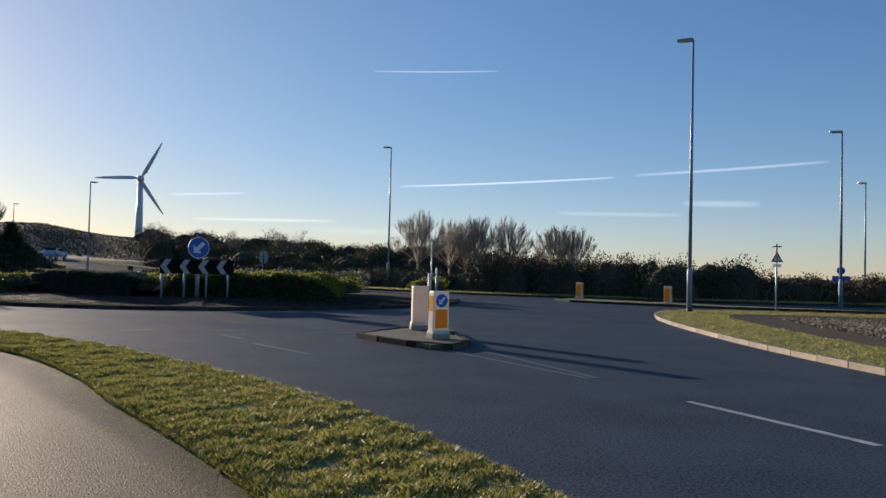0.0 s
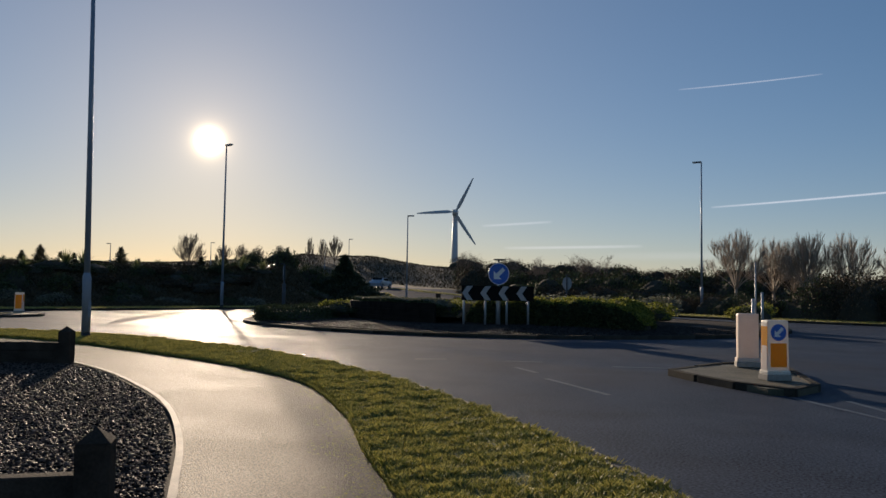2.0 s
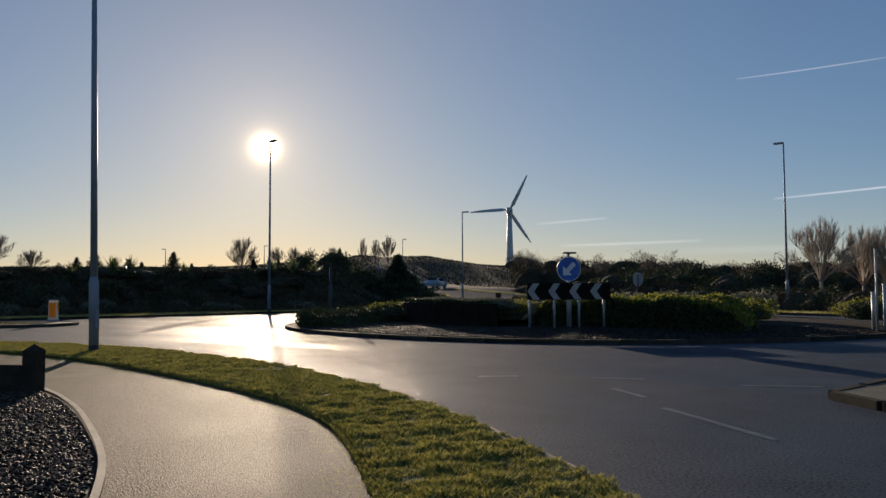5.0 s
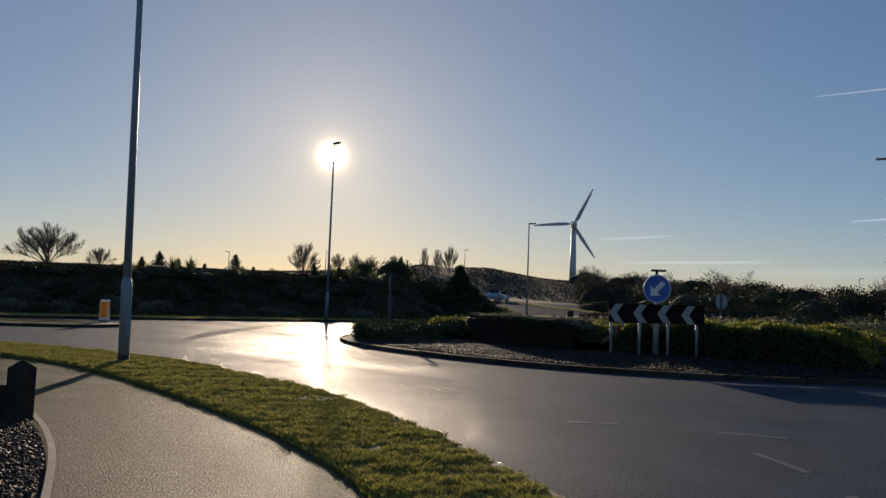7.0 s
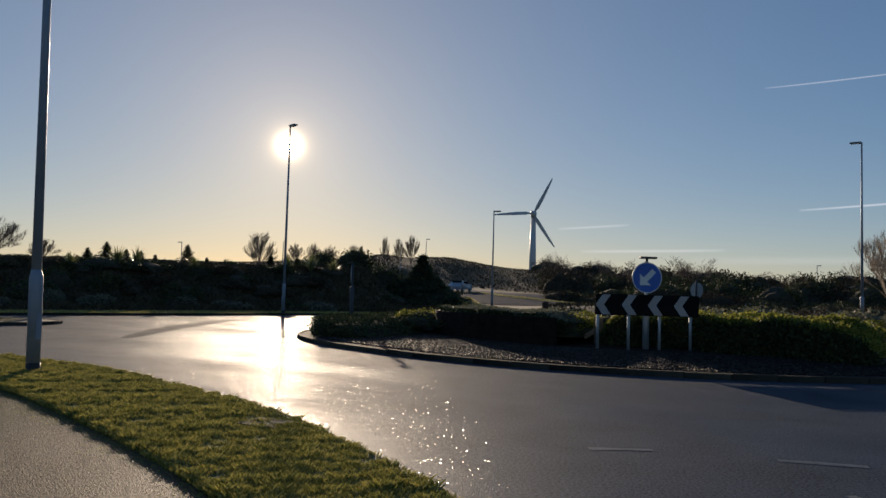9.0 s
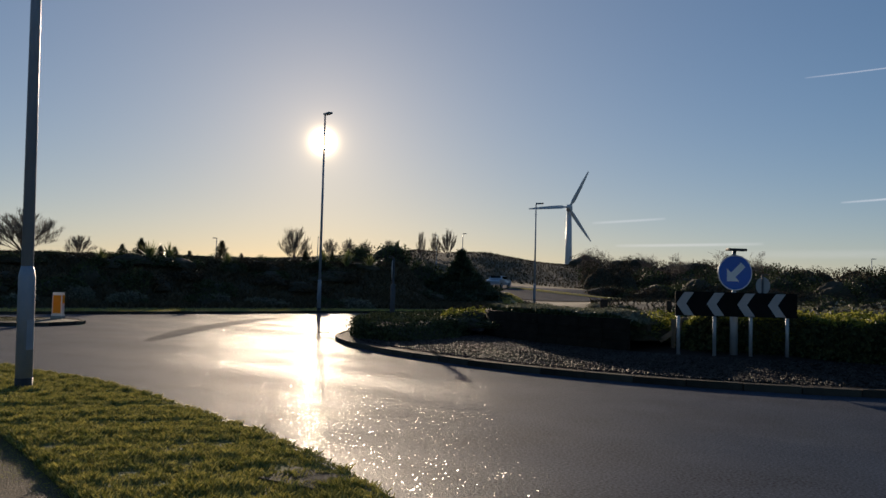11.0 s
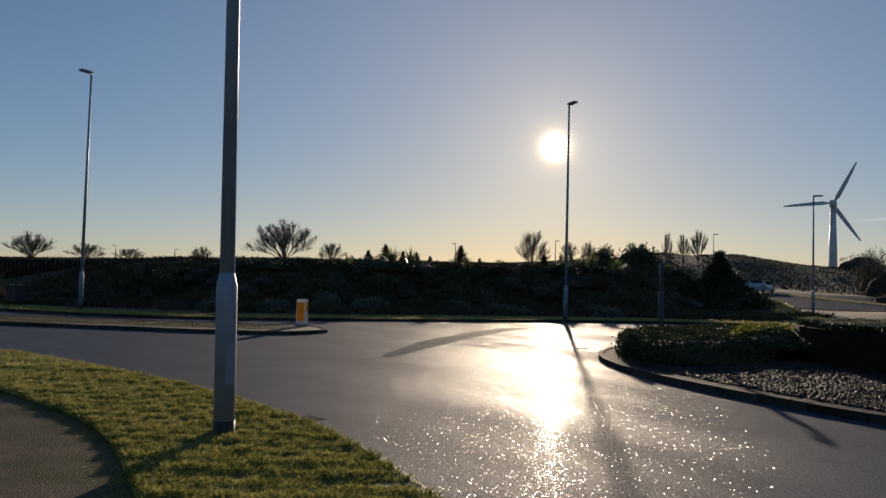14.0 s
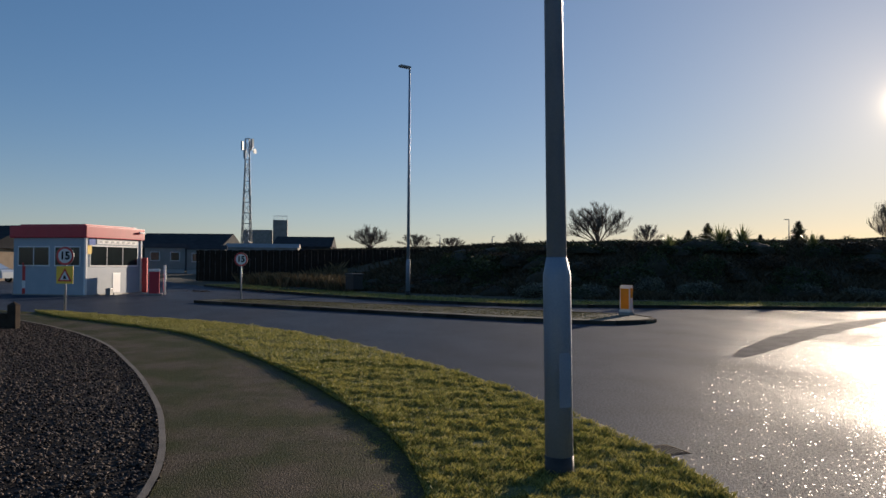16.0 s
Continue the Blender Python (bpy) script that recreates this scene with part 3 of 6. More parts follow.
def fan_mesh(seed, bark):
    """A leafless crown of radiating stems, branches and twigs, one metre high and one metre in half width, on a trunk below z = 0."""
    r = random.Random(seed)
    V, F = [], []

    def bar(pts, rads):
        k0 = len(V)
        for q, a in zip(pts, rads):
            for k in range(3):
                V.append((q.x + a * math.cos(2.094 * k), q.y + a * math.sin(2.094 * k), q.z + 0.3 * a * k))
        for i in range(len(pts) - 1):
            for k in range(3):
                a0, a1 = k0 + 3 * i + k, k0 + 3 * i + (k + 1) % 3
                F.append((a0, a1, a1 + 3, a0 + 3))

    def along(pts, t):
        j = min(int(t * (len(pts) - 1)), len(pts) - 2)
        return pts[j].lerp(pts[j + 1], t * (len(pts) - 1) - j)

    def shoot(p, d, length, rad, level):
        pts = [p]
        for _ in range(3):
            d = (d + Vector((r.uniform(-1, 1), r.uniform(-1, 1), r.uniform(-0.3, 0.7))) * 0.16).normalized()
            pts.append(pts[-1] + d * (length / 3))
        bar(pts, [rad, rad * 0.8, rad * 0.6, rad * 0.4])
        if level:
            for _ in range(6 + level):
                side = Vector((r.uniform(-1, 1), r.uniform(-1, 1), r.uniform(-0.2, 0.9))).normalized()
                shoot(along(pts, r.uniform(0.25, 0.98)), (d + side * 0.8).normalized(), length * r.uniform(0.4, 0.65), rad * 0.55, level - 1)

    bar([Vector((0, 0, -1.2)), Vector((0.01, 0, -0.4)), Vector((0, 0.01, 0.02))], [0.05, 0.04, 0.034])
    n = 17
    for i in range(n):
        a = 2.4 * i + r.uniform(-0.3, 0.3)
        lean = ((i + 0.5) / n) ** 0.55
        tip = Vector((math.cos(a) * lean * 0.9, math.sin(a) * lean * 0.9, 0.9 * math.sqrt(max(0.06, 1 - lean * lean)) * r.uniform(0.82, 1.05)))
        mid = tip * 0.5 + Vector((r.uniform(-0.05, 0.05), r.uniform(-0.05, 0.05), 0.06))
        pts = [Vector((0, 0, -0.05)), mid * 0.5, mid, mid.lerp(tip, 0.55) + Vector((0, 0, 0.02)), tip]
        bar(pts, [0.02, 0.016, 0.012, 0.009, 0.004])
        for _ in range(15):
            t = r.uniform(0.3, 1.0)
            side = Vector((r.uniform(-1, 1), r.uniform(-1, 1), r.uniform(-0.1, 0.8))).normalized()
            shoot(along(pts, t), (tip.normalized() + side * 0.7).normalized(), 0.34 * (1.25 - 0.6 * t), 0.0085, 1)
    ob = mesh_ob("branches", V, F, bark)
    data = ob.data
    bpy.data.objects.remove(ob)
    return data


def fan_tree(xy, top, half, crown, seed, label, bark=None):
    bark = bark or M_BARK
    if (seed, bark.name) not in FANS:
        FANS[seed, bark.name] = fan_mesh(seed, bark)
    ob = new("bare_tree", FANS[seed, bark.name])
    z = land_z(*xy)
    fork = top - crown
    # the trunk reaches down to the ground from the fork
    drop = max(fork - z + 0.1, 0.3)
    trunk = bm_tube([(0, 0, -drop / crown), (0, 0, 0.02)], [0.06, 0.04], 7)
    ob.matrix_basis = pose(*xy, fork, 0, 0, RNG.uniform(0, 360)) @ Matrix.Diagonal((half, half, crown, 1))
    part("trunk", trunk, bark, ob)
    return tagged(ob, label, "tree", "bare trees")


def conifer(at, height, width, seed, label, group=""):
    """A pointed evergreen: trunk and needle sprays in whorls."""
    r = np.random.default_rng(seed)
    ob = tagged(new("conifer"), label, "tree", group)
    ob.matrix_basis = pose(*at, 0, 0, float(r.uniform(0, 360)))
    part("trunk", bm_tube([(0, 0, 0), (0, 0, height * 0.95)], [height * 0.03, 0.02], 6), M_BARK, ob)
    n = 6500
    u = 1 - r.uniform(0, 0.98, n) ** 0.6
    whorl = 0.85 + 0.2 * np.sin(u * 26 + r.uniform(0, 6))
    rad = width * (1 - u) ** 0.95 * whorl * r.uniform(0.3, 1.05, n) + 0.03
    a = r.uniform(0, 6.283, n)
    arm = 1 + 0.25 * np.sin(a * 5 + u * 23) + 0.15 * np.sin(a * 3 - u * 31)
    p = np.stack([np.cos(a) * rad * arm, np.sin(a) * rad * arm, u * height - 0.12 * rad], 1)
    d = np.stack([np.cos(a), np.sin(a), r.uniform(0.0, 0.7, n)], 1) * (0.07 * height) * r.uniform(0.5, 1.2, (n, 1))
    s = np.stack([-np.sin(a), np.cos(a), r.uniform(-0.3, 0.3, n)], 1) * (0.018 * height)
    v = np.stack([p - s, p + s, p + d], 1).reshape(-1, 3)
    f = np.arange(3 * n).reshape(n, 3)
    mesh_ob("crown", v, f, M_NEEDLE, parent=ob)
    return ob

# ---------- plan: the kerb lines ----------
NEAR_ROAD = [(40, -40), (20, -10.5), (14, -2), (10.5, 3), (8.3, 6.2), (6.8, 8.4), (5.6, 10.0), (4.18, 11.58), (3.08, 12.5), (1.2, 14.0), (-1.4, 15.75), (-4.05, 17.08), (-6.8, 18.1), (-9.6, 18.6), (-12.6, 18.9), (-16.2, 18.45), (-20, 17.4), (-22.6, 16.5), (-26, 14.75), (-28.3, 12.85), (-30.4, 10.4), (-32.2, 8.4), (-33.4, 7.0), (-36, 2.5), (-42, -7), (-60, -24), (-110, -50)]
PATH_OUT = [(36, -40), (17.5, -11), (11.5, -2), (8.8, 2.8), (6.6, 5.9), (5.0, 8.1), (3.6, 9.6), (2.15, 11.0), (0.75, 12.45), (-1.6, 14.35), (-4.2, 15.42), (-7.8, 16.25), (-11.0, 16.75), (-13.6, 16.8), (-16, 16.3), (-18.2, 15.7), (-21.1, 14.7), (-25, 13.0), (-28, 10.8), (-31, 8.35), (-33.3, 6.75), (-36, 3.0)]
PATH_IN = [(33, -40), (15, -12), (9.4, -2.6), (7.0, 1.5), (4.8, 4.8), (2.75, 8.2), (1.4, 9.6), (-0.2, 10.9), (-1.7, 11.9), (-3.3, 12.7), (-4.97, 13.42), (-6.77, 13.98), (-9.5, 14.55), (-12.4, 14.8), (-14.8, 14.45), (-16.9, 13.9), (-19.4, 13.1), (-23.1, 11.7), (-26.6, 9.8), (-30.3, 7.1), (-33.5, 3.2), (-37, -3)]
FAR_ROAD = [(-110, -14), (-80, 1), (-60, 9), (-52, 12.7), (-45, 16.8), (-39.6, 20.5), (-36.4, 24.5), (-34.9, 30), (-33.7, 36), (-32.5, 42.5), (-29, 50), (-22, 56), (-12, 57.5), (-4, 53.5), (2, 50.8), (10, 49.2), (20, 49), (60, 55)]
RIGHT_ROAD = [(60, 37), (30, 36.5), (18, 37.2), (13.5, 36.8), (10.9, 34.6), (10.15, 31), (10.2, 27), (10.75, 22), (11.4, 18.5), (12.05, 16), (13, 13), (16, 8.5), (24, -3), (50, -40)]
near_l, pout_l, pin_l, far_l, right_l = (curve(c, 0.45) for c in (NEAR_ROAD, PATH_OUT, PATH_IN, FAR_ROAD, RIGHT_ROAD))
RC, RR = np.array([-9.0, 37.3]), 11.8
ROAD_POLY = np.vstack([far_l, right_l, near_l])


def near_cut(line, x0, x1):
    return line[(line[:, 0] > x0) & (line[:, 0] < x1)]


def smooth01(x, a, b):
    t = np.clip((x - a) / (b - a), 0, 1)
    return t * t * (3 - 2 * t)


def land(x, y):
    """Height of the open ground."""
    p = np.stack([np.ravel(x), np.ravel(y)], 1)
    px, py = p.T
    poly = ROAD_POLY[::3]
    ins = within(p, poly)
    d_far, d_near, d_right = away(p, far_l[::4]), away(p, near_l[::4]), away(p, right_l[::4])
    d = np.minimum(d_far, np.minimum(d_near, d_right))
    z = np.where(ins, -0.3, -0.3 + 0.37 * smooth01(d, 0.3, 2.0))
    near_side = ~ins & (((d_near < 15) & (d_near <= d_far)) | ((d_right < 14) & (d_right < d_far)))
    z = np.where(near_side, -0.14, z)
    away_far = ~ins & (d_far < d_near) & (d_far < d_right)
    # long bank west of the roundabout
    a0 = np.degrees(np.arctan2(px, py - 10))
    w = (1 - smooth01(a0, -42, -38.5)) * smooth01(d_far, 6, 17) * smooth01(-px, 26, 38) * smooth01(py, 5, 11)
    z = z + np.where(away_far, w * (2.65 + 0.008 * (py - 10)), 0)
    # north verge rises a little to the car park
    z = z + np.where(away_far, smooth01(d_far, 3, 16) * (1 - smooth01(-px, 26, 38)) * smooth01(-px, 4, 18) * 0.75, 0)
    r = np.hypot(px, py - 10)
    az = np.degrees(np.arctan2(px, py - 10))
    hill = smooth01(r, 95, 165) * (1 - smooth01(r, 260, 520))
    prof = np.interp(az, [-130, -100, -70, -52, -47, -44, -42, -40, -38.5, -36, -32, -27, -20, -12, -4, 6, 14, 60], [0, 0.5, 2.6, 2.8, 3.5, 3.4, 3.7, 6.0, 7.2, 7.2, 5.4, 4.4, 4.4, 3.6, 2.4, 0.8, 0.0, 0])
    z = z + np.where(ins, 0, hill * prof)
    # gentle rise under the car park
    z = z + np.where(ins, 0, smooth01(r, 62, 92) * 0.35 * smooth01(az, -42, -37) * (1 - smooth01(az, -27, -22)))
    z = z + np.where(away_far, smooth01(r, 60, 95) * 1.1 * smooth01(az, -48, -41) * (1 - smooth01(az, -30, -22)), 0)
    z = z + np.where(r > 30, 0.12 * bumps(px, py, 9.0) * smooth01(r, 45, 90), 0)
    return z.reshape(np.shape(x))


def land_z(x, y):
    return float(land(np.array([x]), np.array([y]))[0])


def axis(lo, hi, a, b, step):
    mid = np.arange(a, b + 0.1, step)
    out = [b]
    k = step
    while out[-1] < hi:
        k *= 1.22
        out.append(out[-1] + k)
    ins = [a]
    k = step
    while ins[-1] > lo:
        k *= 1.22
        ins.append(ins[-1] - k)
    return np.r_[ins[:0:-1], mid, out[1:]]


gx, gy = axis(-3800, 3800, -75, 45, 1.3), axis(-3800, 3800, -25, 110, 1.3)
X, Y = np.meshgrid(gx, gy, indexing="ij")
Z = land(X, Y)
nx, ny = X.shape
ii, jj = np.meshgrid(np.arange(nx - 1), np.arange(ny - 1), indexing="ij")
kk = (ii * ny + jj).ravel()
ground = mesh_ob("ground", np.stack([X, Y, Z], -1).reshape(-1, 3), np.stack([kk, kk + ny, kk + ny + 1, kk + 1], 1), M_FAR, True)
tagged(ground, "rough heath and grass rising to banks and hills", "ground", kind="structure")

# road: one flat sheet inside the kerb lines
bm = bmesh.new()
vs = [bm.verts.new((x, y, 0)) for x, y in ROAD_POLY[::2]]
es = [bm.edges.new((vs[i], vs[(i + 1) % len(vs)])) for i in range(len(vs))]
bmesh.ops.triangle_fill(bm, use_beauty=True, edges=es)
for f in bm.faces:
    if f.normal.z < 0:
        f.normal_flip()
road = part("road", bm, M_ROAD)
for p in road.data.polygons:
    if p.normal.z < 0:
        road.data.flip_normals()
        break
tagged(road, "wet dark asphalt roundabout road shining in low sun", "road", kind="structure")

# ---------- near side: verge, footpath, gravel bed ----------
verge = band("verge", near_cut(near_l, -33.2, 22), near_cut(pout_l, -33.1, 19), M_SOIL, lambda v: 0.095 - (0.055 if v > 0.97 else 0.0), 30, 0.02)
tagged(verge, "mown grass verge between footpath and road", "verge", kind="structure")
kerbs(verge, near_cut(near_l, -33.2, 20), M_KERB, height=0.10)
path = band("pavement", pout_l, pin_l, M_PATH, lambda v: 0.052, 6)
tagged(path, "curving damp tarmac footpath", "footpath", kind="structure")
edging = band("path_edging", beside(pin_l, 0.0), beside(pin_l, 0.06), M_KERB, lambda v: 0.078, 1, smooth=False)
tagged(edging, "narrow concrete edging along the footpath", "edging", kind="structure")
bed = band("gravel_bed", pin_l, beside(pin_l, 11), M_BED, lambda v: 0.035 + 0.02 * v, 8, 0.03)
tagged(bed, "bed of wet dark slate chippings", "gravel bed", kind="structure")

# ---------- central island ----------
def lobe_of(a):
    """How far the island's outline swells or shrinks at an angle in degrees."""
    return np.interp(np.mod(a, 360), [0, 90, 180, 205, 222, 236, 252, 270, 290, 315, 340, 360], [0.945, 0.97, 1.0, 1.04, 1.05, 1.012, 0.965, 0.95, 0.94, 0.92, 0.925, 0.945])


def ring(r, a0, a1, n=160):
    a = np.linspace(a0, a1, n)
    k = np.mean([lobe_of(a + d) for d in (-8, -4, 0, 4, 8)], 0) * r
    return RC + k[:, None] * np.stack([np.cos(np.radians(a)), np.sin(np.radians(a))], 1)


def island_z(v):
    """Height of the island's soil, from its kerb (0) to its middle (1)."""
    return 0.10 + 0.10 * smooth01(np.asarray(v, float), 0.03, 0.3) + 0.40 * smooth01(np.asarray(v, float), 0.42, 0.8)


island = band("central_island", ring(RR, 0, 360, 240), ring(0.3, 0, 360, 240), M_BED, lambda v: float(island_z(v)), 24, 0.02)
tagged(island, "raised roundabout centre of dark soil and slate", "roundabout", kind="structure")
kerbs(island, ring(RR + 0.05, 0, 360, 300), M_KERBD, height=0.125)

# ---------- far verges ----------
far_n = far_l[(far_l[:, 0] > -62) & (far_l[:, 0] < 40)]
farv = band("verge_far", far_n, beside(far_n, 2.6), M_SOIL, lambda v: 0.10 + 0.02 * v, 6, 0.015)
tagged(farv, "far strip of mown grass behind a dark kerb", "verge", kind="structure")
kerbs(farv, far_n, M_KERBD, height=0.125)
fw = far_n[(far_n[:, 1] > 20) & (far_n[:, 1] < 50) & (far_n[:, 0] < -28)]
farpath = band("pavement_far", beside(fw, 2.6), beside(fw, 4.3), M_PATH, lambda v: 0.125, 3)
tagged(farpath, "wet footpath behind the far verge", "footpath", kind="structure")
rn = right_l[(right_l[:, 0] < 40) & (right_l[:, 1] > -12)]
rv = band("verge_right", rn, beside(rn, 2.5), M_SOIL, lambda v: 0.10 - 0.02 * v, 8, 0.02)
tagged(rv, "mown grass verge with pale kerb", "verge", kind="structure")
kerbs(rv, rn, M_KERB, height=0.115)
rp = band("pavement_right", beside(rn, 2.5), beside(rn, 4.2), M_PATH, lambda v: 0.07, 3)
tagged(rp, "dark tarmac footpath", "footpath", kind="structure")
rg = band("gravel_bed_right", beside(rn, 4.2), beside(rn, 12), M_BED, lambda v: 0.06, 6, 0.03)
tagged(rg, "bed of tan pebbles", "gravel bed", kind="structure")

# ---------- street lamps ----------
def street_lamp(at, height, aim, label, thick=1.0, lean=(0, 0)):
    """Stepped column with a black root and a flat lantern that reaches towards aim (degrees)."""
    ob = thing("street_lamp", at, aim, label, "street lamp", "street lamps")
    ob.matrix_basis = pose(*at) @ pose(0, 0, 0, -lean[1], lean[0], 0) @ pose(0, 0, 0, 0, 0, aim)
    k = thick
    part("column_base", bm_tube([(0, 0, 0.16), (0, 0, 1.58), (0, 0, 1.72)], [0.105 * k, 0.105 * k, 0.076 * k], 14), M_COLUMN, ob)
    part("root_band", bm_tube([(0, 0, -0.1), (0, 0, 0.16)], [0.108 * k, 0.108 * k], 14), M_BLACK, ob, "black painted column foot")
    part("shaft", bm_tube([(0, 0, 1.7), (0, 0, height * 0.6), (0, 0, height)], [0.076 * k, 0.062 * k, 0.045 * k], 12), M_COLUMN, ob)
    dr = bm_box(0.10 * k, 0.008, 0.42, (0, -0.106 * k, 0.55), 0.003)
    part("access_door", dr, M_COLUMN, ob)
    head = bm_box(0.62, 0.26, 0.09, (0.30, 0, height - 0.02), 0.03)
    bm_tube([(-0.02, 0, height - 0.06), (0.1, 0, height + 0.03)], [0.05, 0.05], 8, head)
    hd = part("lantern", head, M_GREYB, ob)
    part("diffuser", bm_box(0.46, 0.2, 0.02, (0.32, 0, height - 0.043), 0.008), M_WHITEP, hd)
    return ob


street_lamp((-12.40, 17.87, 0.07), 10.8, 100, "tall grey street lamp column in the grass verge", 1.05, (-0.5, -0.85))
street_lamp((-33.15, 41.35, 0.12), 10.95, -10, "tall thin street lamp on the far verge against the sun")
street_lamp((11.83, 34.7, 0.1), 10.8, 160, "tall street lamp on grass at the junction corner")
street_lamp((-6.25, 60.9, 0.3), 10.6, 180, "distant tall street lamp behind the roundabout")
street_lamp((21.2, 45.6, -0.2), 9.4, 170, "street lamp beside the side road")
street_lamp((29.5, 64.6, -0.4), 9.2, 190, "far street lamp along the side road")
street_lamp((-43.75, 20.45, 0.2), 11.2, -60, "tall street lamp before the dark bank")
street_lamp((-34.93, 66.0, land_z(-34.93, 66.0)), 8.62 - land_z(-34.93, 66.0), 20, "car park lamp column")
for x, y, top, aim in ((-98.4, 78.1, 7.9, 210), (-89.4, 89.9, 8.6, 30), (-76.4, 102.6, 9.5, 215), (-73.3, 105.1, 9.8, 35), (-143.1, 38.3, 6.9, 250), (-150.9, 49.9, 7.0, 70), (-23.6, 139.5, 7.2, 0)):
    z0 = land_z(x, y) - 0.2
    street_lamp((x, y, z0), top - z0, aim, "small distant lamp column on the skyline")

# ---------- bollards ----------
def bollard(at, rz, shell, sign=True, label=""):
    ob = thing("traffic_bollard", at, rz, label, "bollard", "traffic bollards")
    b = bm_box(0.42, 0.27, 0.10, (0, 0, 0), 0.02)
    part("foot", b, M_CONC, ob)
    s = bm_box(0.36, 0.21, 0.88, (0, 0, 0.09), 0.035)
    for v in s.verts:
        if v.co.z < 0.3:
            v.co.x *= 1.06
    part("shell", s, shell, ob)
    part("shell_collar", bm_box(0.40, 0.25, 0.07, (0, 0, 0.09), 0.02), shell, ob)
    if sign:
        part("yellow_panel", bm_plate([(-0.14, 0.22), (0.14, 0.22), (0.14, 0.60), (-0.14, 0.60)], -0.008, (0, -0.105, 0)), M_YELLOW, ob, "yellow reflective panel")
        d = part("sign_disc", bm_plate(disc(0.135, 32, 0, 0.775), -0.008, (0, -0.105, 0)), M_BLUE, ob, "blue disc with a white arrow")
        part("arrow", arrow_plate(0.105, -0.004, (0, -0.114, 0.775)), M_WHITE, d)
    else:
        part("yellow_panel", bm_plate([(-0.145, 0.2), (0.145, 0.2), (0.145, 0.86), (-0.145, 0.86)], -0.008, (0, -0.105, 0)), M_YELLOW, ob, "yellow reflective panel")
    for sgn in (-1, 1):
        bmx = bm_box(0.008, 0.17, 0.66, (sgn * 0.181, 0, 0.21))
        part("side_panel", bmx, M_YELLOW, ob, "yellow reflective panel")
    return ob


def arrow_plate(r, depth, at):
    """An arrow that points down to the left, in a circle of radius r."""
    w = r * 0.26
    pts = [(-1.0, 0), (-0.25, 0.75), (-0.25, w / r), (0.95, w / r), (0.95, -w / r), (-0.25, -w / r), (-0.25, -0.75)]
    c = math.cos(radians(45))
    pts = [(r * 0.95 * (x * c - y * c), r * 0.95 * (x * c + y * c)) for x, y in pts]
    return bm_plate(pts, depth, at)


bollard((4.28, 19.02, 0.10), 40, M_WHITEP, True, "white and yellow plastic traffic bollard with blue arrow sign")
pink = thing("traffic_bollard", (3.52, 21.05, 0.11), 20, "plain faded cream plastic bollard seen from behind", "bollard", "traffic bollards")
part("foot", bm_box(0.44, 0.28, 0.10, (0, 0, 0), 0.02), M_CONC, pink)
part("shell", bm_box(0.38, 0.22, 0.92, (0, 0, 0.09), 0.04), M_PINKP, pink)
part("shell_collar", bm_box(0.42, 0.26, 0.08, (0, 0, 0.09), 0.02), M_PINKP, pink)
bollard((-29.88, 25.9, 0.10), 40, M_WHITEP, False, "white bollard with yellow panels on the splitter island")
bollard((7.9, 46.15, 0.04), -30, M_PINKP, False, "distant cream and yellow bollard")
bollard((12.17, 42.95, 0.0), -30, M_PINKP, False, "distant cream and yellow bollard")


def splitter(name, outline, label, top):
    """A kerbed island with a paved or grassed top."""
    line = np.array(outline, float)
    line = np.vstack([line, line[:1]])
    dense = np.vstack([np.linspace(a, b, max(2, int(np.hypot(*(b - a)) / 0.3)), endpoint=False) for a, b in zip(line[:-1], line[1:])])
    bm = bmesh.new()
    vs = [bm.verts.new((x, y, 0.10 + 0.012 * noise.noise((x, y, 0)))) for x, y in dense]
    lo = [bm.verts.new((x, y, -0.05)) for x, y in dense]
    bm.faces.new(vs)
    for i in range(len(vs)):
        j = (i + 1) % len(vs)
        bm.faces.new((vs[i], lo[i], lo[j], vs[j]))
    bmesh.ops.triangulate(bm, faces=bm.faces)
    ob = part(name, bm, top)
    tagged(ob, label, "traffic island", kind="structure")
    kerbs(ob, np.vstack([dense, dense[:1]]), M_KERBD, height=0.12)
    return ob


splitter("splitter_island", [(2.45, 19.55), (3.1, 18.85), (4.35, 17.75), (4.75, 17.85), (4.95, 18.6), (4.1, 21.6), (3.5, 22.3), (3.0, 21.7)], "small kerbed traffic island with bollards", M_ISLTOP)
splitter("splitter_island_west", [(-39.6, 11.0), (-33.6, 16.9), (-28.9, 21.8), (-27.6, 23.7), (-27.3, 24.6), (-27.8, 25.9), (-28.7, 26.3), (-30.2, 26.2), (-31.5, 24.6), (-35.2, 20.3), (-40.6, 13.6), (-41.0, 11.6)], "long kerbed traffic island with mossy top", M_ISLTOP)
splitter("splitter_island_north", [(6.6, 45.4), (7.3, 43.8), (9.2, 42.6), (14.5, 40.6), (22, 40.2), (22, 41.2), (15, 42.9), (11, 45.2), (8.0, 47.2)], "distant kerbed traffic island with grass", M_SOIL)

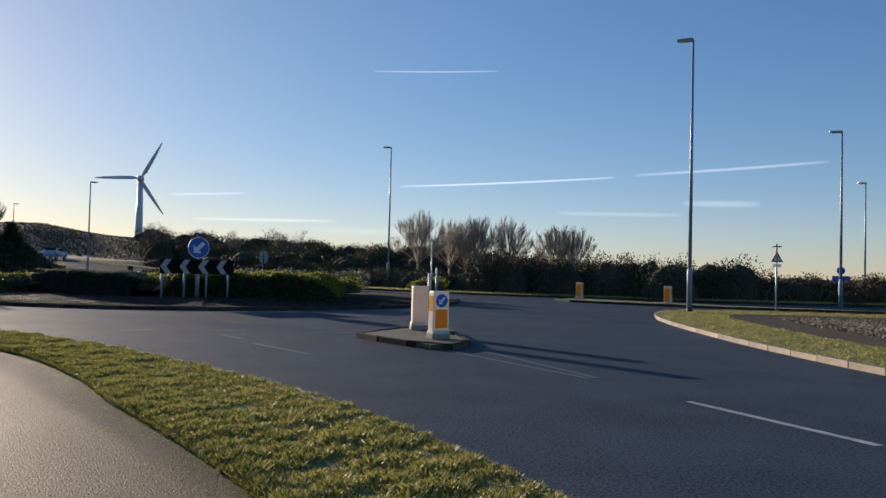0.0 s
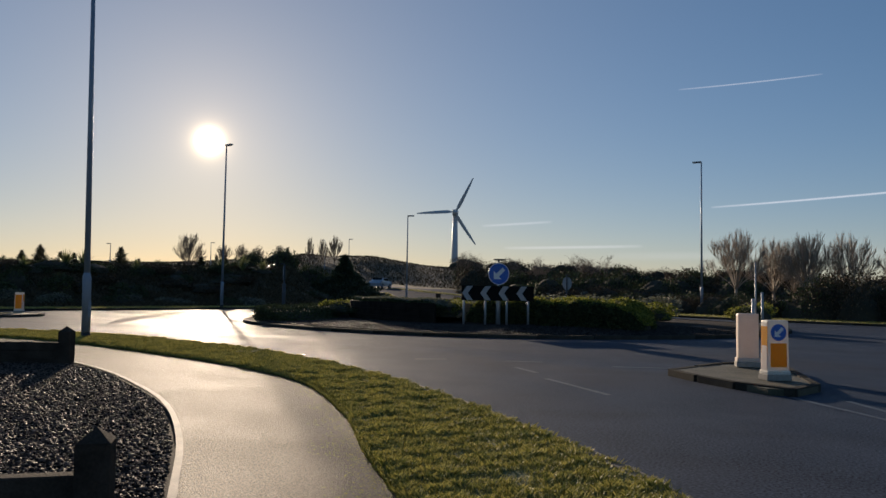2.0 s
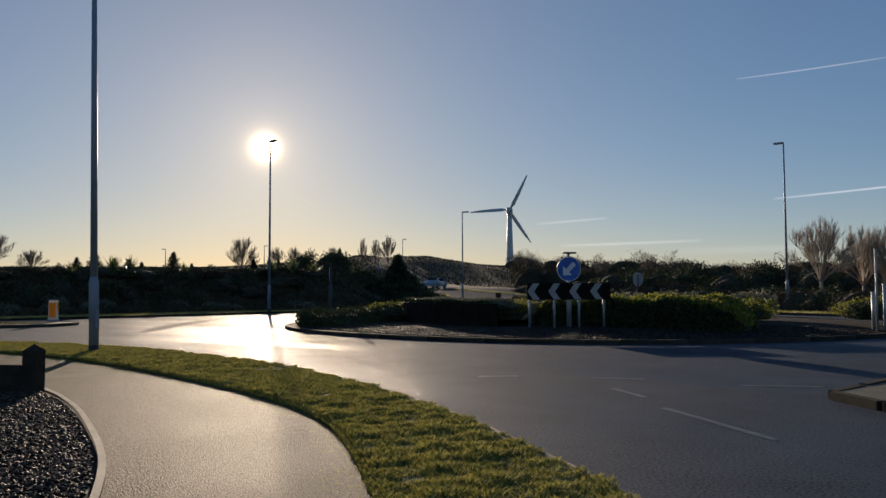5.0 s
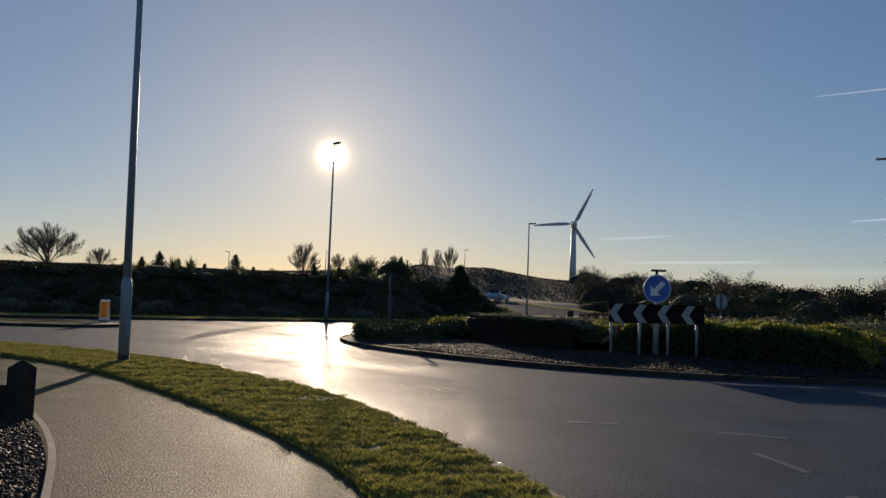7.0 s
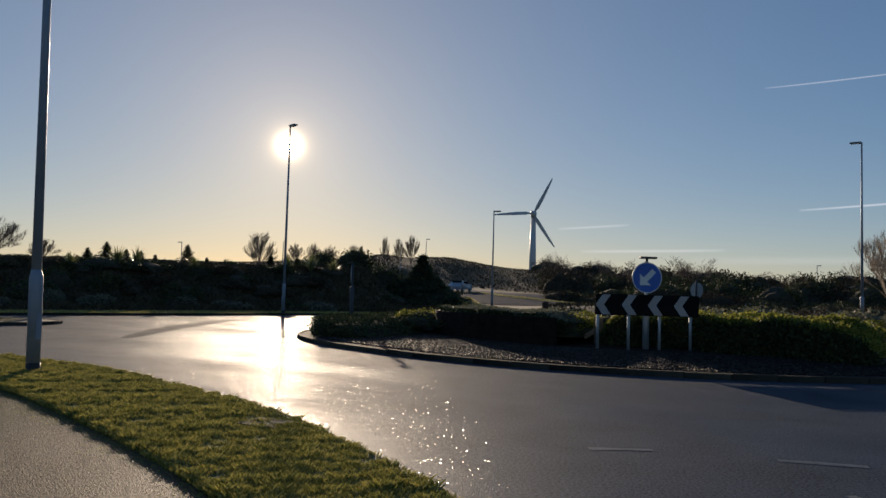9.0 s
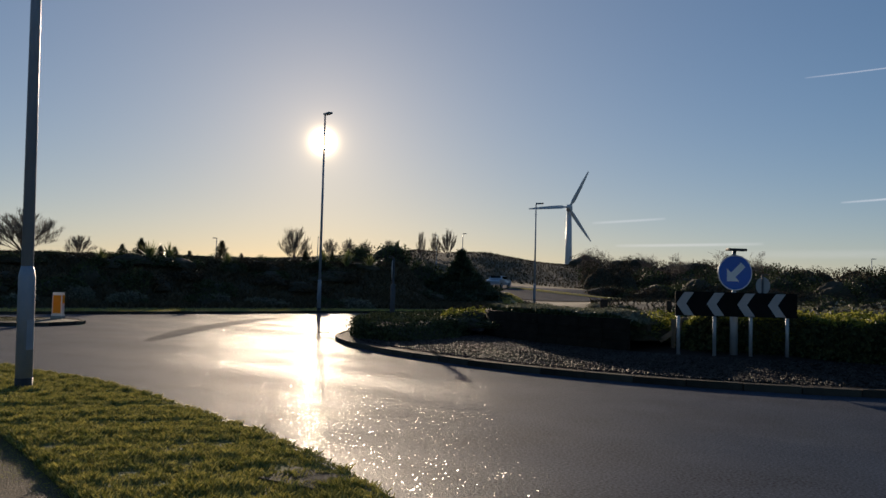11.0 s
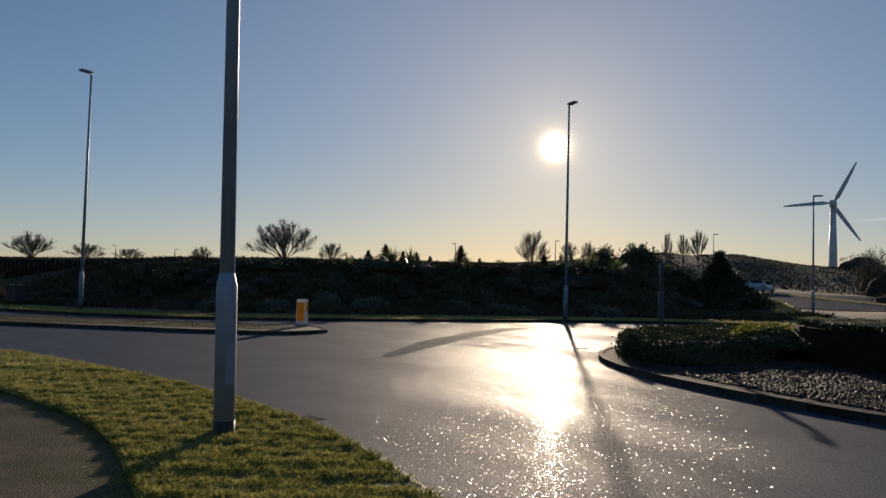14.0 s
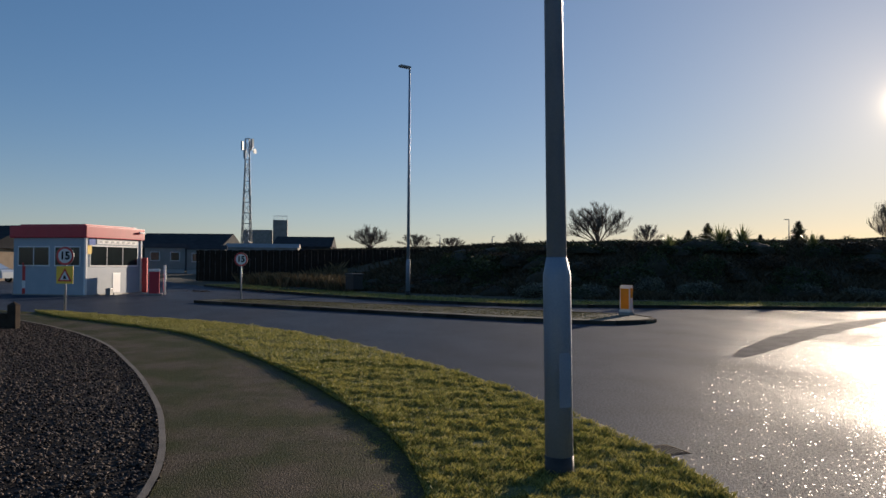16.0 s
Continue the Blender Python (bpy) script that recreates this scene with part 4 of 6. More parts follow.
# ---------- signs on the roundabout ----------
u = Vector((math.cos(radians(36)), math.sin(radians(36)), 0))
ang = math.degrees(math.atan2(u.y, u.x))
chev = thing("chevron_sign", (-8.09, 30.48, 0.06), ang, "black and white chevron board on four grey legs", "road sign")
CL, CH, CZ = 2.75, 0.56, 1.055
part("board", bm_plate([(-0.14, CZ), (CL - 0.14, CZ), (CL - 0.14, CZ + CH), (-0.14, CZ + CH)], 0.02, (0, -0.05, 0)), M_SIGNBK, chev)
for i in range(4):
    x0, w, h = -0.12 + i * 0.69, 0.22, CH - 0.03
    zc = CZ + 0.015
    o = [(x0, zc + h / 2), (x0 + 0.18, zc + h), (x0 + 0.18 + w, zc + h), (x0 + w, zc + h / 2), (x0 + 0.18 + w, zc), (x0 + 0.18, zc)]
    part("chevron", bm_plate(o, -0.005, (0, -0.051, 0)), M_CHEVW, chev, "white reflective chevron")
    part("leg", bm_tube([(-0.05 + i * 0.82, 0.02, -0.1), (-0.05 + i * 0.82, 0.02, CZ + CH - 0.05)], [0.042, 0.042], 10), M_GALV, chev)
    part("clip", bm_box(0.11, 0.05, 0.04, (-0.05 + i * 0.82, 0.0, CZ + 0.1), 0.006), M_GALV, chev)


def round_sign(at, rz, r, z, label, back=False, stout=1.15):
    ob = thing("round_sign", at, rz, label, "road sign")
    steel = M_DULL if back else M_GALV
    part("pole", bm_tube([(0, 0.05, -0.1), (0, 0.05, z + r + 0.08)], [0.045, 0.045], 10), steel, ob)
    part("pole_base", bm_tube([(0, 0.05, -0.1), (0, 0.05, stout), (0, 0.05, stout + 0.06)], [0.09, 0.09, 0.045], 12), steel, ob)
    p = part("plate", bm_plate(disc(r, 48, 0, z), 0.018), M_GREYB, ob)
    if not back:
        part("rim", bm_plate(disc(r * 0.985, 48, 0, z), -0.003, (0, -0.001, 0)), M_WHITE, p)
        part("face", bm_plate(disc(r * 0.94, 48, 0, z), -0.004, (0, -0.003, 0)), M_BLUE, p, "blue reflective face")
        part("arrow", arrow_plate(r * 0.72, -0.004, (0, -0.008, z)), M_WHITE, p, "white slanting arrow")
    part("sign_lamp", bm_box(0.46, 0.16, 0.06, (0, -0.06, z + r + 0.09), 0.02), M_BLACK, ob, "black lamp bar over the sign")
    part("sign_lamp_neck", bm_tube([(0, 0.05, z + r), (0, 0.02, z + r + 0.1)], [0.035, 0.035], 8), M_BLACK, ob)
    return ob


round_sign((-7.2, 31.5, 0.15), ang + 8, 0.42, 1.99, "round blue direction sign with a slanting white arrow and lamp")
round_sign((-12.6, 51.6, 0.0), ang + 120, 0.42, 2.05, "back of a round grey road sign", True)
round_sign((-20.4, 33.7, 0.15), -50, 0.36, 2.05, "grey sign post with a round sign seen edge on", True, 1.5)
sp = thing("signpost", (1.35, 35.6, 0.2), 0, "tall thin grey signpost pair at the roundabout edge", "signpost")
part("post", bm_tube([(0, 0, -0.1), (0, 0, 2.5)], [0.03, 0.03], 8), M_GALV, sp)
part("post", bm_tube([(0.18, 0.3, -0.1), (0.18, 0.3, 1.4)], [0.045, 0.045], 8), M_GALV, sp)
part("post", bm_tube([(-0.12, 0.2, -0.1), (-0.12, 0.2, 1.15)], [0.06, 0.06], 8), M_GALV, sp)

# ---------- timber posts and rails by the path ----------
def timber_rail(at, to, label, hp=0.66, hr=0.40):
    ob = thing("timber_rail", (at[0], at[1], 0.03), 0, label, "fence", "timber knee rails")
    d = Vector((to[0] - at[0], to[1] - at[1], 0))
    rz = math.degrees(math.atan2(d.y, d.x))
    n = 3
    for k in range(n):
        p = d * (k / (n - 1))
        b = bm_box(0.21, 0.21, hp - 0.01, (p.x, p.y, -0.05), 0.008, rz)
        tip = b.verts.new((p.x, p.y, hp + 0.03))
        top = [v for v in b.verts if v.co.z > hp - 0.07 and v is not tip]
        bmesh.ops.convex_hull(b, input=top + [tip])
        part("post", b, M_WOOD, ob)
    mid = d * 0.5
    part("rail", bm_box(d.length, 0.13, 0.15, (mid.x, mid.y, hr - 0.15), 0.012, rz), M_WOOD, ob)
    low = (hr - 0.09) / 2
    for k in range(2):
        part("board", bm_box(d.length - 0.1, 0.12, low - 0.004, (mid.x, mid.y, -0.06 + k * low), 0.008, rz), M_WOOD, ob)
    return ob


timber_rail((-6.74, 13.77), (-11.2, 11.12), "dark timber post and knee rail beside the footpath")
timber_rail((1.73, 8.655), (-1.6, 5.3), "dark timber post and knee rail with pointed tops", 0.51, 0.25)
timber_rail((-26.9, 8.6), (-27.6, 4.5), "timber knee rail at the end of the gravel bed")

# ---------- wind turbine ----------
tb = thing("wind_turbine", (-170.5, 303.9, 2.5), 28, "pale grey three-bladed wind turbine on the hill", "wind turbine")
part("tower", bm_tube([(0, 0, 0), (0, 0, 17), (0, 0, 34.4)], [1.75, 1.45, 1.0], 20), M_TURB, tb)
part("nacelle", bm_box(2.6, 6.0, 2.6, (0, 1.0, 33.6), 0.5), M_TURB, tb)
hub = part("hub", bm_tube([(0, -1.8, 34.9), (0, -2.9, 34.9), (0, -3.7, 34.9)], [1.35, 1.2, 0.3], 16), M_TURB, tb)
for k in range(3):
    a = radians(27 + 120 * k)
    b = bmesh.new()
    rows = []
    for rr, ch, th, tw in ((1.0, 0.9, 0.8, 60), (3.2, 1.9, 0.6, 35), (8, 1.55, 0.35, 18), (14, 1.0, 0.2, 8), (17.6, 0.45, 0.1, 3)):
        ct, st = math.cos(radians(tw)), math.sin(radians(tw))
        rows.append([b.verts.new((x * ct - y * st, x * st + y * ct - 2.7, rr)) for x, y in ((-0.3 * ch, 0), (0.1 * ch, th / 2), (0.7 * ch, 0), (0.1 * ch, -th / 2))])
    for p, q in zip(rows, rows[1:]):
        for i in range(4):
            b.faces.new((p[i], p[(i + 1) % 4], q[(i + 1) % 4], q[i]))
    b.faces.new(rows[-1])
    b.faces.new(rows[0][::-1])
    mm = Matrix.Translation((0, 0, 34.9)) @ Matrix.Rotation(a, 4, "Y")
    bmesh.ops.transform(b, matrix=mm, verts=b.verts)
    part("blade", b, M_TURB, tb)

# ---------- road markings and ironwork ----------
def stripe(a, b, w, label="worn white road marking", paint=None):
    a, b = Vector(a), Vector(b)
    d = (b - a).normalized()
    s = Vector((-d.y, d.x)) * w / 2
    n = max(2, int((b - a).length / 0.4))
    v = []
    for i in range(n + 1):
        p = a.lerp(b, i / n)
        for q in (p - s, p + s):
            v.append((q.x + random.uniform(-0.008, 0.008), q.y + random.uniform(-0.008, 0.008), 0.004))
    ob = mesh_ob("road_marking", v, [(2 * i, 2 * i + 1, 2 * i + 3, 2 * i + 2) for i in range(n)], paint or M_PAINT)
    return tagged(ob, label, "road marking", "road markings", "structure")


stripe((8.23, 13.12), (9.57, 11.13), 0.11)
stripe((12.0, 7.2), (13.3, 5.2), 0.11, "faded white road marking", M_PAINTW)
stripe((4.66, 17.72), (7.12, 14.76), 0.10, "faded white road marking", M_PAINTW)
stripe((5.38, 17.78), (7.25, 14.85), 0.10, "faded white road marking", M_PAINTW)
stripe((1.1, 20.39), (2.15, 20.87), 0.12, "faded white road marking", M_PAINTW)
stripe((-1.16, 20.03), (-0.4, 20.36), 0.12, "faded white road marking", M_PAINTW)
stripe((-2.84, 19.18), (-2.3, 19.6), 0.12, "faded white road marking", M_PAINTW)
stripe((-0.35, 18.98), (0.36, 18.37), 0.10, "faded white road marking", M_PAINTW)
stripe((0.9, 17.6), (2.45, 16.28), 0.10, "faded white road marking", M_PAINTW)
for x in (11.0, 13.5, 16.0):
    stripe((x - 1.2, 38.9), (x, 38.6), 0.12)


ptc = curve([(-19.9, 23.9), (-21.6, 25.6), (-24.2, 28.4), (-28.2, 33.6), (-29.6, 36.5)], 0.4)
taper = np.sin(np.linspace(0.05, 0.98, len(ptc)) * np.pi) ** 0.6
wob = 0.5 * taper * (1 + 0.25 * bumps(ptc[:, 0], ptc[:, 1], 1.0))
gn = np.gradient(ptc, axis=0)
gn /= np.hypot(gn[:, 0], gn[:, 1])[:, None]
nn = np.stack([-gn[:, 1], gn[:, 0]], 1)
dry = band("road_patch", ptc + nn * wob[:, None], ptc - nn * wob[:, None] * 0.8, M_DRY, lambda v: 0.004, 2)
tagged(dry, "drier dull arc of asphalt in the wet road", "road patch", kind="structure")


def drain(at, rz, label):
    ob = thing("drain_cover", at, rz, label, "drain")
    b = bm_box(0.36, 0.30, 0.02, (0, 0, -0.017), 0.004)
    part("frame", b, M_IRON, ob)
    for k in range(7):
        part("bar", bm_box(0.32, 0.022, 0.012, (0, -0.123 + k * 0.041, -0.004), 0.003), M_IRON, ob)


drain((-13.32, 19.21, 0.002), 12, "dark iron gully grate at the road edge")
drain((-20.5, 30.6, 0.002), 40, "dark iron gully grate in the road")
cov = thing("manhole_cover", (-5.8, 17.4, 0.085), 10, "small concrete access cover in the grass", "cover")
part("lid", bm_box(0.62, 0.45, 0.05, (0, 0, -0.02), 0.008), M_KERBD, cov)

# ---------- gatehouse and entrance signs ----------
def bars(parent, x0, x1, z, h, y, material, gaps=5):
    xs = np.linspace(x0, x1, gaps * 2)
    for a, b in zip(xs[::2], xs[1::2]):
        part("letter_bar", bm_plate([(a, z), (b, z), (b, z + h), (a, z + h)], -0.004, (0, y, 0)), material, parent)


hut = thing("gatehouse", (-46.4, 4.75, 0.0), 157, "small pale blue gatehouse cabin with red fascia roof", "cabin")
hut.matrix_basis = hut.matrix_basis @ Matrix.Diagonal((0.93, 0.94, 0.965, 1))
# local x runs along the sign face, y along the side face
HX, HY = 4.7, 4.5
part("plinth", bm_box(HX + 0.1, HY + 0.1, 0.12, (HX / 2, HY / 2, -0.06), 0.02), M_CONC, hut)
part("wall_panel", bm_box(HX, HY, 3.0, (HX / 2, HY / 2, 0.04), 0.02), M_CLAD, hut)
part("roof_fascia", bm_box(HX + 0.3, HY + 0.3, 0.62, (HX / 2, HY / 2, 2.98), 0.04), M_ROOFR, hut, "red fascia band")
part("roof_cap", bm_box(HX - 0.4, HY - 0.4, 0.12, (HX / 2, HY / 2, 3.58), 0.04), M_ROOFR, hut)
def pane_row(name, x0, x1, z0, z1, n, side):
    """A framed window with n panes on the sign face, or on the side face."""
    turn = pose(0, 0, 0, 0, 0, -90) if side else Matrix()
    wn = part(name, bm_plate([(x0, z0), (x1, z0), (x1, z1), (x0, z1)], -0.03), M_WHITE, hut, "white framed window")
    wn.matrix_basis = turn
    for k in range(n):
        a = x0 + 0.06 + (x1 - x0 - 0.06) * k / n
        b = x0 + (x1 - x0 - 0.06) * (k + 1) / n
        part("pane", bm_plate([(a, z0 + 0.07), (b, z0 + 0.07), (b, z1 - 0.07), (a, z1 - 0.07)], -0.012, (0, -0.022, 0)), M_GLASS, wn)


pane_row("window", 0.3, 4.4, 1.5, 2.62, 3, False)
pane_row("window", -4.2, -2.2, 1.5, 2.55, 2, True)
pane_row("window", -1.9, -0.3, 1.5, 2.55, 2, True)
sb = part("sign_board", bm_plate([(0.85, 2.68), (4.35, 2.68), (4.35, 2.94), (0.85, 2.94)], -0.03), M_WHITE, hut)
bars(sb, 1.05, 4.1, 2.75, 0.11, -0.031, M_GREYB, 7)
part("logo_panel", bm_plate([(0.22, 2.62), (0.72, 2.62), (0.72, 2.96), (0.22, 2.96)], -0.034), M_BLUE, hut, "small dark blue panel")
part("notice", bm_plate([(0.12, 2.15), (0.42, 2.15), (0.42, 2.6), (0.12, 2.6)], -0.04), M_SIGNY, hut, "yellow notice")
part("corner_trim", bm_box(0.12, 0.12, 2.95, (0.0, 0.0, 0.06), 0.01), M_WHITE, hut)
part("corner_trim", bm_box(0.12, 0.12, 2.95, (HX, 0.0, 0.06), 0.01), M_WHITE, hut)
part("roof_camera", bm_box(0.4, 0.1, 0.09, (HX - 0.3, -0.25, 3.35), 0.02), M_WHITE, hut)
chair = thing("notice_stand", (-47.8, 5.85, 0.03), 165, "white leaning notice stand before the gatehouse", "notice board")
part("panel", bm_box(0.75, 0.05, 1.0, (0, 0, 0.1), 0.01), M_WHITE, chair)
part("foot", bm_box(0.8, 0.35, 0.08, (0.1, 0.1, -0.02), 0.01), M_CREAM, chair)
part("weight", bm_box(0.3, 0.25, 0.35, (-0.65, 0.0, -0.02), 0.03), M_CREAM, chair)
for yy, lab in ((-1.8, "red barrier post with white band"), (6.1, "rust red barrier post")):
    bp = thing("barrier_post", (-47.9 if yy < 0 else -50.4, 1.5 if yy < 0 else 6.7, 0.03), 0, lab, "barrier")
    part("post", bm_box(0.26, 0.26, 1.9 if yy > 0 else 1.6, (0, 0, 0), 0.03), M_RED, bp)
    if yy < 0:
        part("band", bm_box(0.27, 0.27, 0.4, (0, 0, 0.3), 0.03), M_WHITE, bp)
lf = thing("barrier_housing", (-47.4, 7.8, 0.03), 10, "dark red barrier housing with white top", "barrier")
part("cabinet", bm_box(0.75, 0.5, 1.2, (0, 0, 0), 0.05), M_ROOFR, lf)
part("cap", bm_box(0.8, 0.55, 0.14, (0, 0, 1.18), 0.05), M_WHITE, lf)
part("striped_post", bm_tube([(0.2, 0.5, 0), (0.2, 0.5, 1.5)], [0.06, 0.06], 8), M_WHITE, lf)
part("foot", bm_box(1.0, 0.8, 0.12, (0, 0, -0.05), 0.03), M_CONC, lf)


def speed_sign(at, rz, z, warn, label):
    ob = thing("speed_sign", at, rz, label, "road sign", "speed limit signs")
    part("pole", bm_tube([(0, 0.04, -0.1), (0, 0.04, z + 0.3)], [0.038, 0.038], 10), M_GALV, ob)
    p = part("plate", bm_plate(disc(0.305, 40, 0, z), 0.015), M_GREYB, ob)
    part("red_ring", bm_plate(disc(0.30, 40, 0, z), -0.003, (0, -0.001, 0)), M_RED, p)
    part("face", bm_plate(disc(0.235, 40, 0, z), -0.004, (0, -0.004, 0)), M_WHITE, p)
    cu = bpy.data.curves.new("numerals", "FONT")
    cu.body, cu.size, cu.align_x, cu.align_y, cu.extrude, cu.offset = "15", 0.35, "CENTER", "CENTER", 0.002, 0.012
    tmp = new("numerals", cu)
    bpy.context.view_layer.update()
    me = bpy.data.meshes.new_from_object(tmp.evaluated_get(bpy.context.evaluated_depsgraph_get()))
    bpy.data.objects.remove(tmp)
    me.materials.clear()
    me.materials.append(M_SIGNBK)
    t = new("numerals", me)
    t.parent = p
    t.matrix_basis = pose(0, -0.011, z, 90, 0, 0)
    if warn:
        w = part("warning_plate", bm_plate([(-0.29, z - 0.90), (0.29, z - 0.90), (0.29, z - 0.33), (-0.29, z - 0.33)], 0.012), M_SIGNY, ob, "yellow warning plate with a red triangle")
        part("triangle", bm_plate([(-0.25, z - 0.83), (0.25, z - 0.83), (0, z - 0.39)], -0.003, (0, -0.001, 0)), M_RED, w)
        part("triangle_face", bm_plate([(-0.165, z - 0.78), (0.165, z - 0.78), (0, z - 0.49)], -0.003, (0, -0.004, 0)), M_WHITE, w)
        part("hump", bm_plate([(-0.06, z - 0.75), (0.06, z - 0.75), (0.03, z - 0.65), (-0.03, z - 0.63)], -0.003, (0, -0.007, 0)), M_SIGNBK, w)
    return ob


speed_sign((-33.0, 7.9, 0.05), 75, 1.84, True, "round fifteen limit sign over a yellow warning plate")
speed_sign((-40.9, 12.72, 0.05), 75, 1.80, False, "round red-ringed fifteen limit sign on a pole")

tri = thing("warning_sign", (16.1, 38.4, 0.0), 10, "red-edged triangular warning sign on a dark pole", "road sign")
part("pole", bm_tube([(0, 0.05, -0.2), (0, 0.05, 3.0)], [0.04, 0.04], 8), M_GALV, tri)
tp = part("triangle", bm_plate([(-0.27, 2.2), (0.27, 2.2), (0, 2.67)], 0.015), M_RED, tri)
part("face", bm_plate([(-0.17, 2.255), (0.17, 2.255), (0, 2.55)], -0.004, (0, -0.001, 0)), M_WHITE, tp)
part("symbol", bm_plate([(-0.022, 2.28), (0.022, 2.28), (0.022, 2.46), (-0.022, 2.46)], -0.003, (0, -0.006, 0)), M_SIGNBK, tp)
part("plate", bm_plate([(-0.18, 1.98), (0.18, 1.98), (0.18, 2.12), (-0.18, 2.12)], 0.012), M_WHITE, tri)
part("sign_lamp", bm_box(0.4, 0.14, 0.05, (-0.05, -0.05, 2.85), 0.01), M_BLACK, tri)
bs = thing("direction_sign", (28.3, 66.0, -0.3), -20, "distant blue direction sign on posts", "road sign")
part("post", bm_tube([(0, 0.05, -0.2), (0, 0.05, 3.0)], [0.05, 0.05], 8), M_GALV, bs)
part("board", bm_plate([(-0.6, 1.5), (0.6, 1.5), (0.6, 2.1), (-0.6, 2.1)], 0.02), M_BLUE, bs)
part("disc", bm_plate(disc(0.3, 32, 0, 2.5), 0.02), M_BLUE, bs)

# ---------- site behind the gatehouse ----------
def caravan(at, rz, L, label, wall=M_CREAM, roof=M_CREAM, nwin=4):
    ob = thing("static_caravan", at, rz, label, "caravan", "static caravans")
    part("body", bm_box(L, 3.4, 2.35, (0, 0, 0.45), 0.05), wall, ob)
    part("skirt", bm_box(L - 0.1, 3.3, 0.5, (0, 0, 0), 0.01), M_GREYB, ob)
    b = bmesh.new()
    a = [b.verts.new(p) for p in ((-L / 2 - 0.15, -1.85, 2.78), (-L / 2 - 0.15, 0, 3.3), (-L / 2 - 0.15, 1.85, 2.78))]
    c = [b.verts.new((v.co.x + L + 0.3, v.co.y, v.co.z)) for v in a]
    for i in range(3):
        j = (i + 1) % 3
        b.faces.new((a[i], a[j], c[j], c[i]))
    b.faces.new(a)
    b.faces.new(c[::-1])
    part("roof", b, roof, ob)
    for k in range(nwin):
        x = -L / 2 + (k + 0.5) * L / nwin
        w = part("window", bm_plate([(x - 0.5, 1.35), (x + 0.5, 1.35), (x + 0.5, 2.35), (x - 0.5, 2.35)], -0.03, (0, -1.7, 0)), M_WHITE, ob)
        part("pane", bm_plate([(x - 0.44, 1.41), (x + 0.44, 1.41), (x + 0.44, 2.29), (x - 0.44, 2.29)], -0.012, (0, -1.725, 0)), M_GLASS, w)
    w = part("end_window", bm_box(0.04, 1.8, 1.0, (L / 2 + 0.005, 0, 1.3)), M_GLASS, ob)
    return ob


caravan((-96, -0.8, 0.45), 100, 4.2, "pale static caravan with dark gabled roof", roof=M_ROOFG, nwin=2)
caravan((-97, 3.6, 0.35), 95, 4.2, "pale static caravan with a dark roof among others", roof=M_ROOFG, nwin=2)
caravan((-108, 6.5, 0.6), 95, 5, "cream static caravan partly hidden")
caravan((-102, 9.6, 0.7), 88, 8.5, "cream static caravan with pale metal roof")
caravan((-118, 3.0, 0.6), 92, 7, "pale roofed static caravan farther off")


def shed(name, at, rz, L, W, wall_h, rise, wall, roof, label, category="building", wins=0):
    ob = thing(name, at, rz, label, category)
    part("wall", bm_box(L, W, wall_h, (0, 0, -0.3), 0.02), wall, ob)
    b = bmesh.new()
    o = 0.35
    a = [b.verts.new(p) for p in ((-L / 2 - o, -W / 2 - o, wall_h - 0.35), (-L / 2 - o, 0, wall_h + rise), (-L / 2 - o, W / 2 + o, wall_h - 0.35))]
    c = [b.verts.new((v.co.x + L + 2 * o, v.co.y, v.co.z)) for v in a]
    for i in range(3):
        j = (i + 1) % 3
        b.faces.new((a[i], a[j], c[j], c[i]))
    b.faces.new(a)
    b.faces.new(c[::-1])
    part("roof", b, roof, ob)
    for k in range(wins):
        x = -L / 2 + (k + 0.5) * L / wins
        w = part("window", bm_plate([(x - 0.5, 1.0), (x + 0.5, 1.0), (x + 0.5, 2.4), (x - 0.5, 2.4)], -0.05, (0, -W / 2, 0)), M_WHITE, ob)
        part("pane", bm_plate([(x - 0.43, 1.07), (x + 0.43, 1.07), (x + 0.43, 2.33), (x - 0.43, 2.33)], -0.02, (0, -W / 2 - 0.045, 0)), M_GLASS, w)
    return ob


shed("club_building", (-132, -3.8, 0.4), 82, 13, 12, 4.2, 1.6, M_ROOFG, M_ROOFG, "long dark roofed building behind the caravans")
shed("hall", (-191, 13.5, 0.5), 85, 13, 18, 5.2, 2.2, M_ROOFG, M_ROOFG, "dark low hall with a shallow roof")
tw = thing("tower_building", (-205, 6.9, 0.5), 0, "square concrete tower with roof rail", "tower")
part("shaft", bm_box(3.4, 3.6, 12.0, (0, 0, 0), 0.05), M_CONC, tw)
for yy in (-1.6, -0.6, 0.6, 1.6):
    part("rail_post", bm_tube([(0, yy, 12), (0, yy, 13.1)], [0.06, 0.06], 6), M_GALV, tw)
part("rail", bm_tube([(0, -1.7, 13.1), (0, 1.7, 13.1)], [0.06, 0.06], 6), M_GALV, tw)
part("annex", bm_box(5, 7, 9.4, (0, -5.6, 0), 0.05), M_CONC, tw)
shed("brick_lodge", (-81, -15.5, 0.1), 62, 15, 8, 3.0, 1.7, M_BRICK, M_ROOFG, "buff brick lodge with a tiled roof", wins=5)

mast = thing("radio_mast", (-150, 3.3, 0.5), 15, "steel lattice radio mast with dishes", "mast")
H, B, T = 24.0, 1.9, 0.75
def leg_at(k, z):
    w = (B + (T - B) * min(1, z / (H * 0.8))) / 1.414
    return Vector((w * math.cos(radians(45 + 90 * k)), w * math.sin(radians(45 + 90 * k)), z))


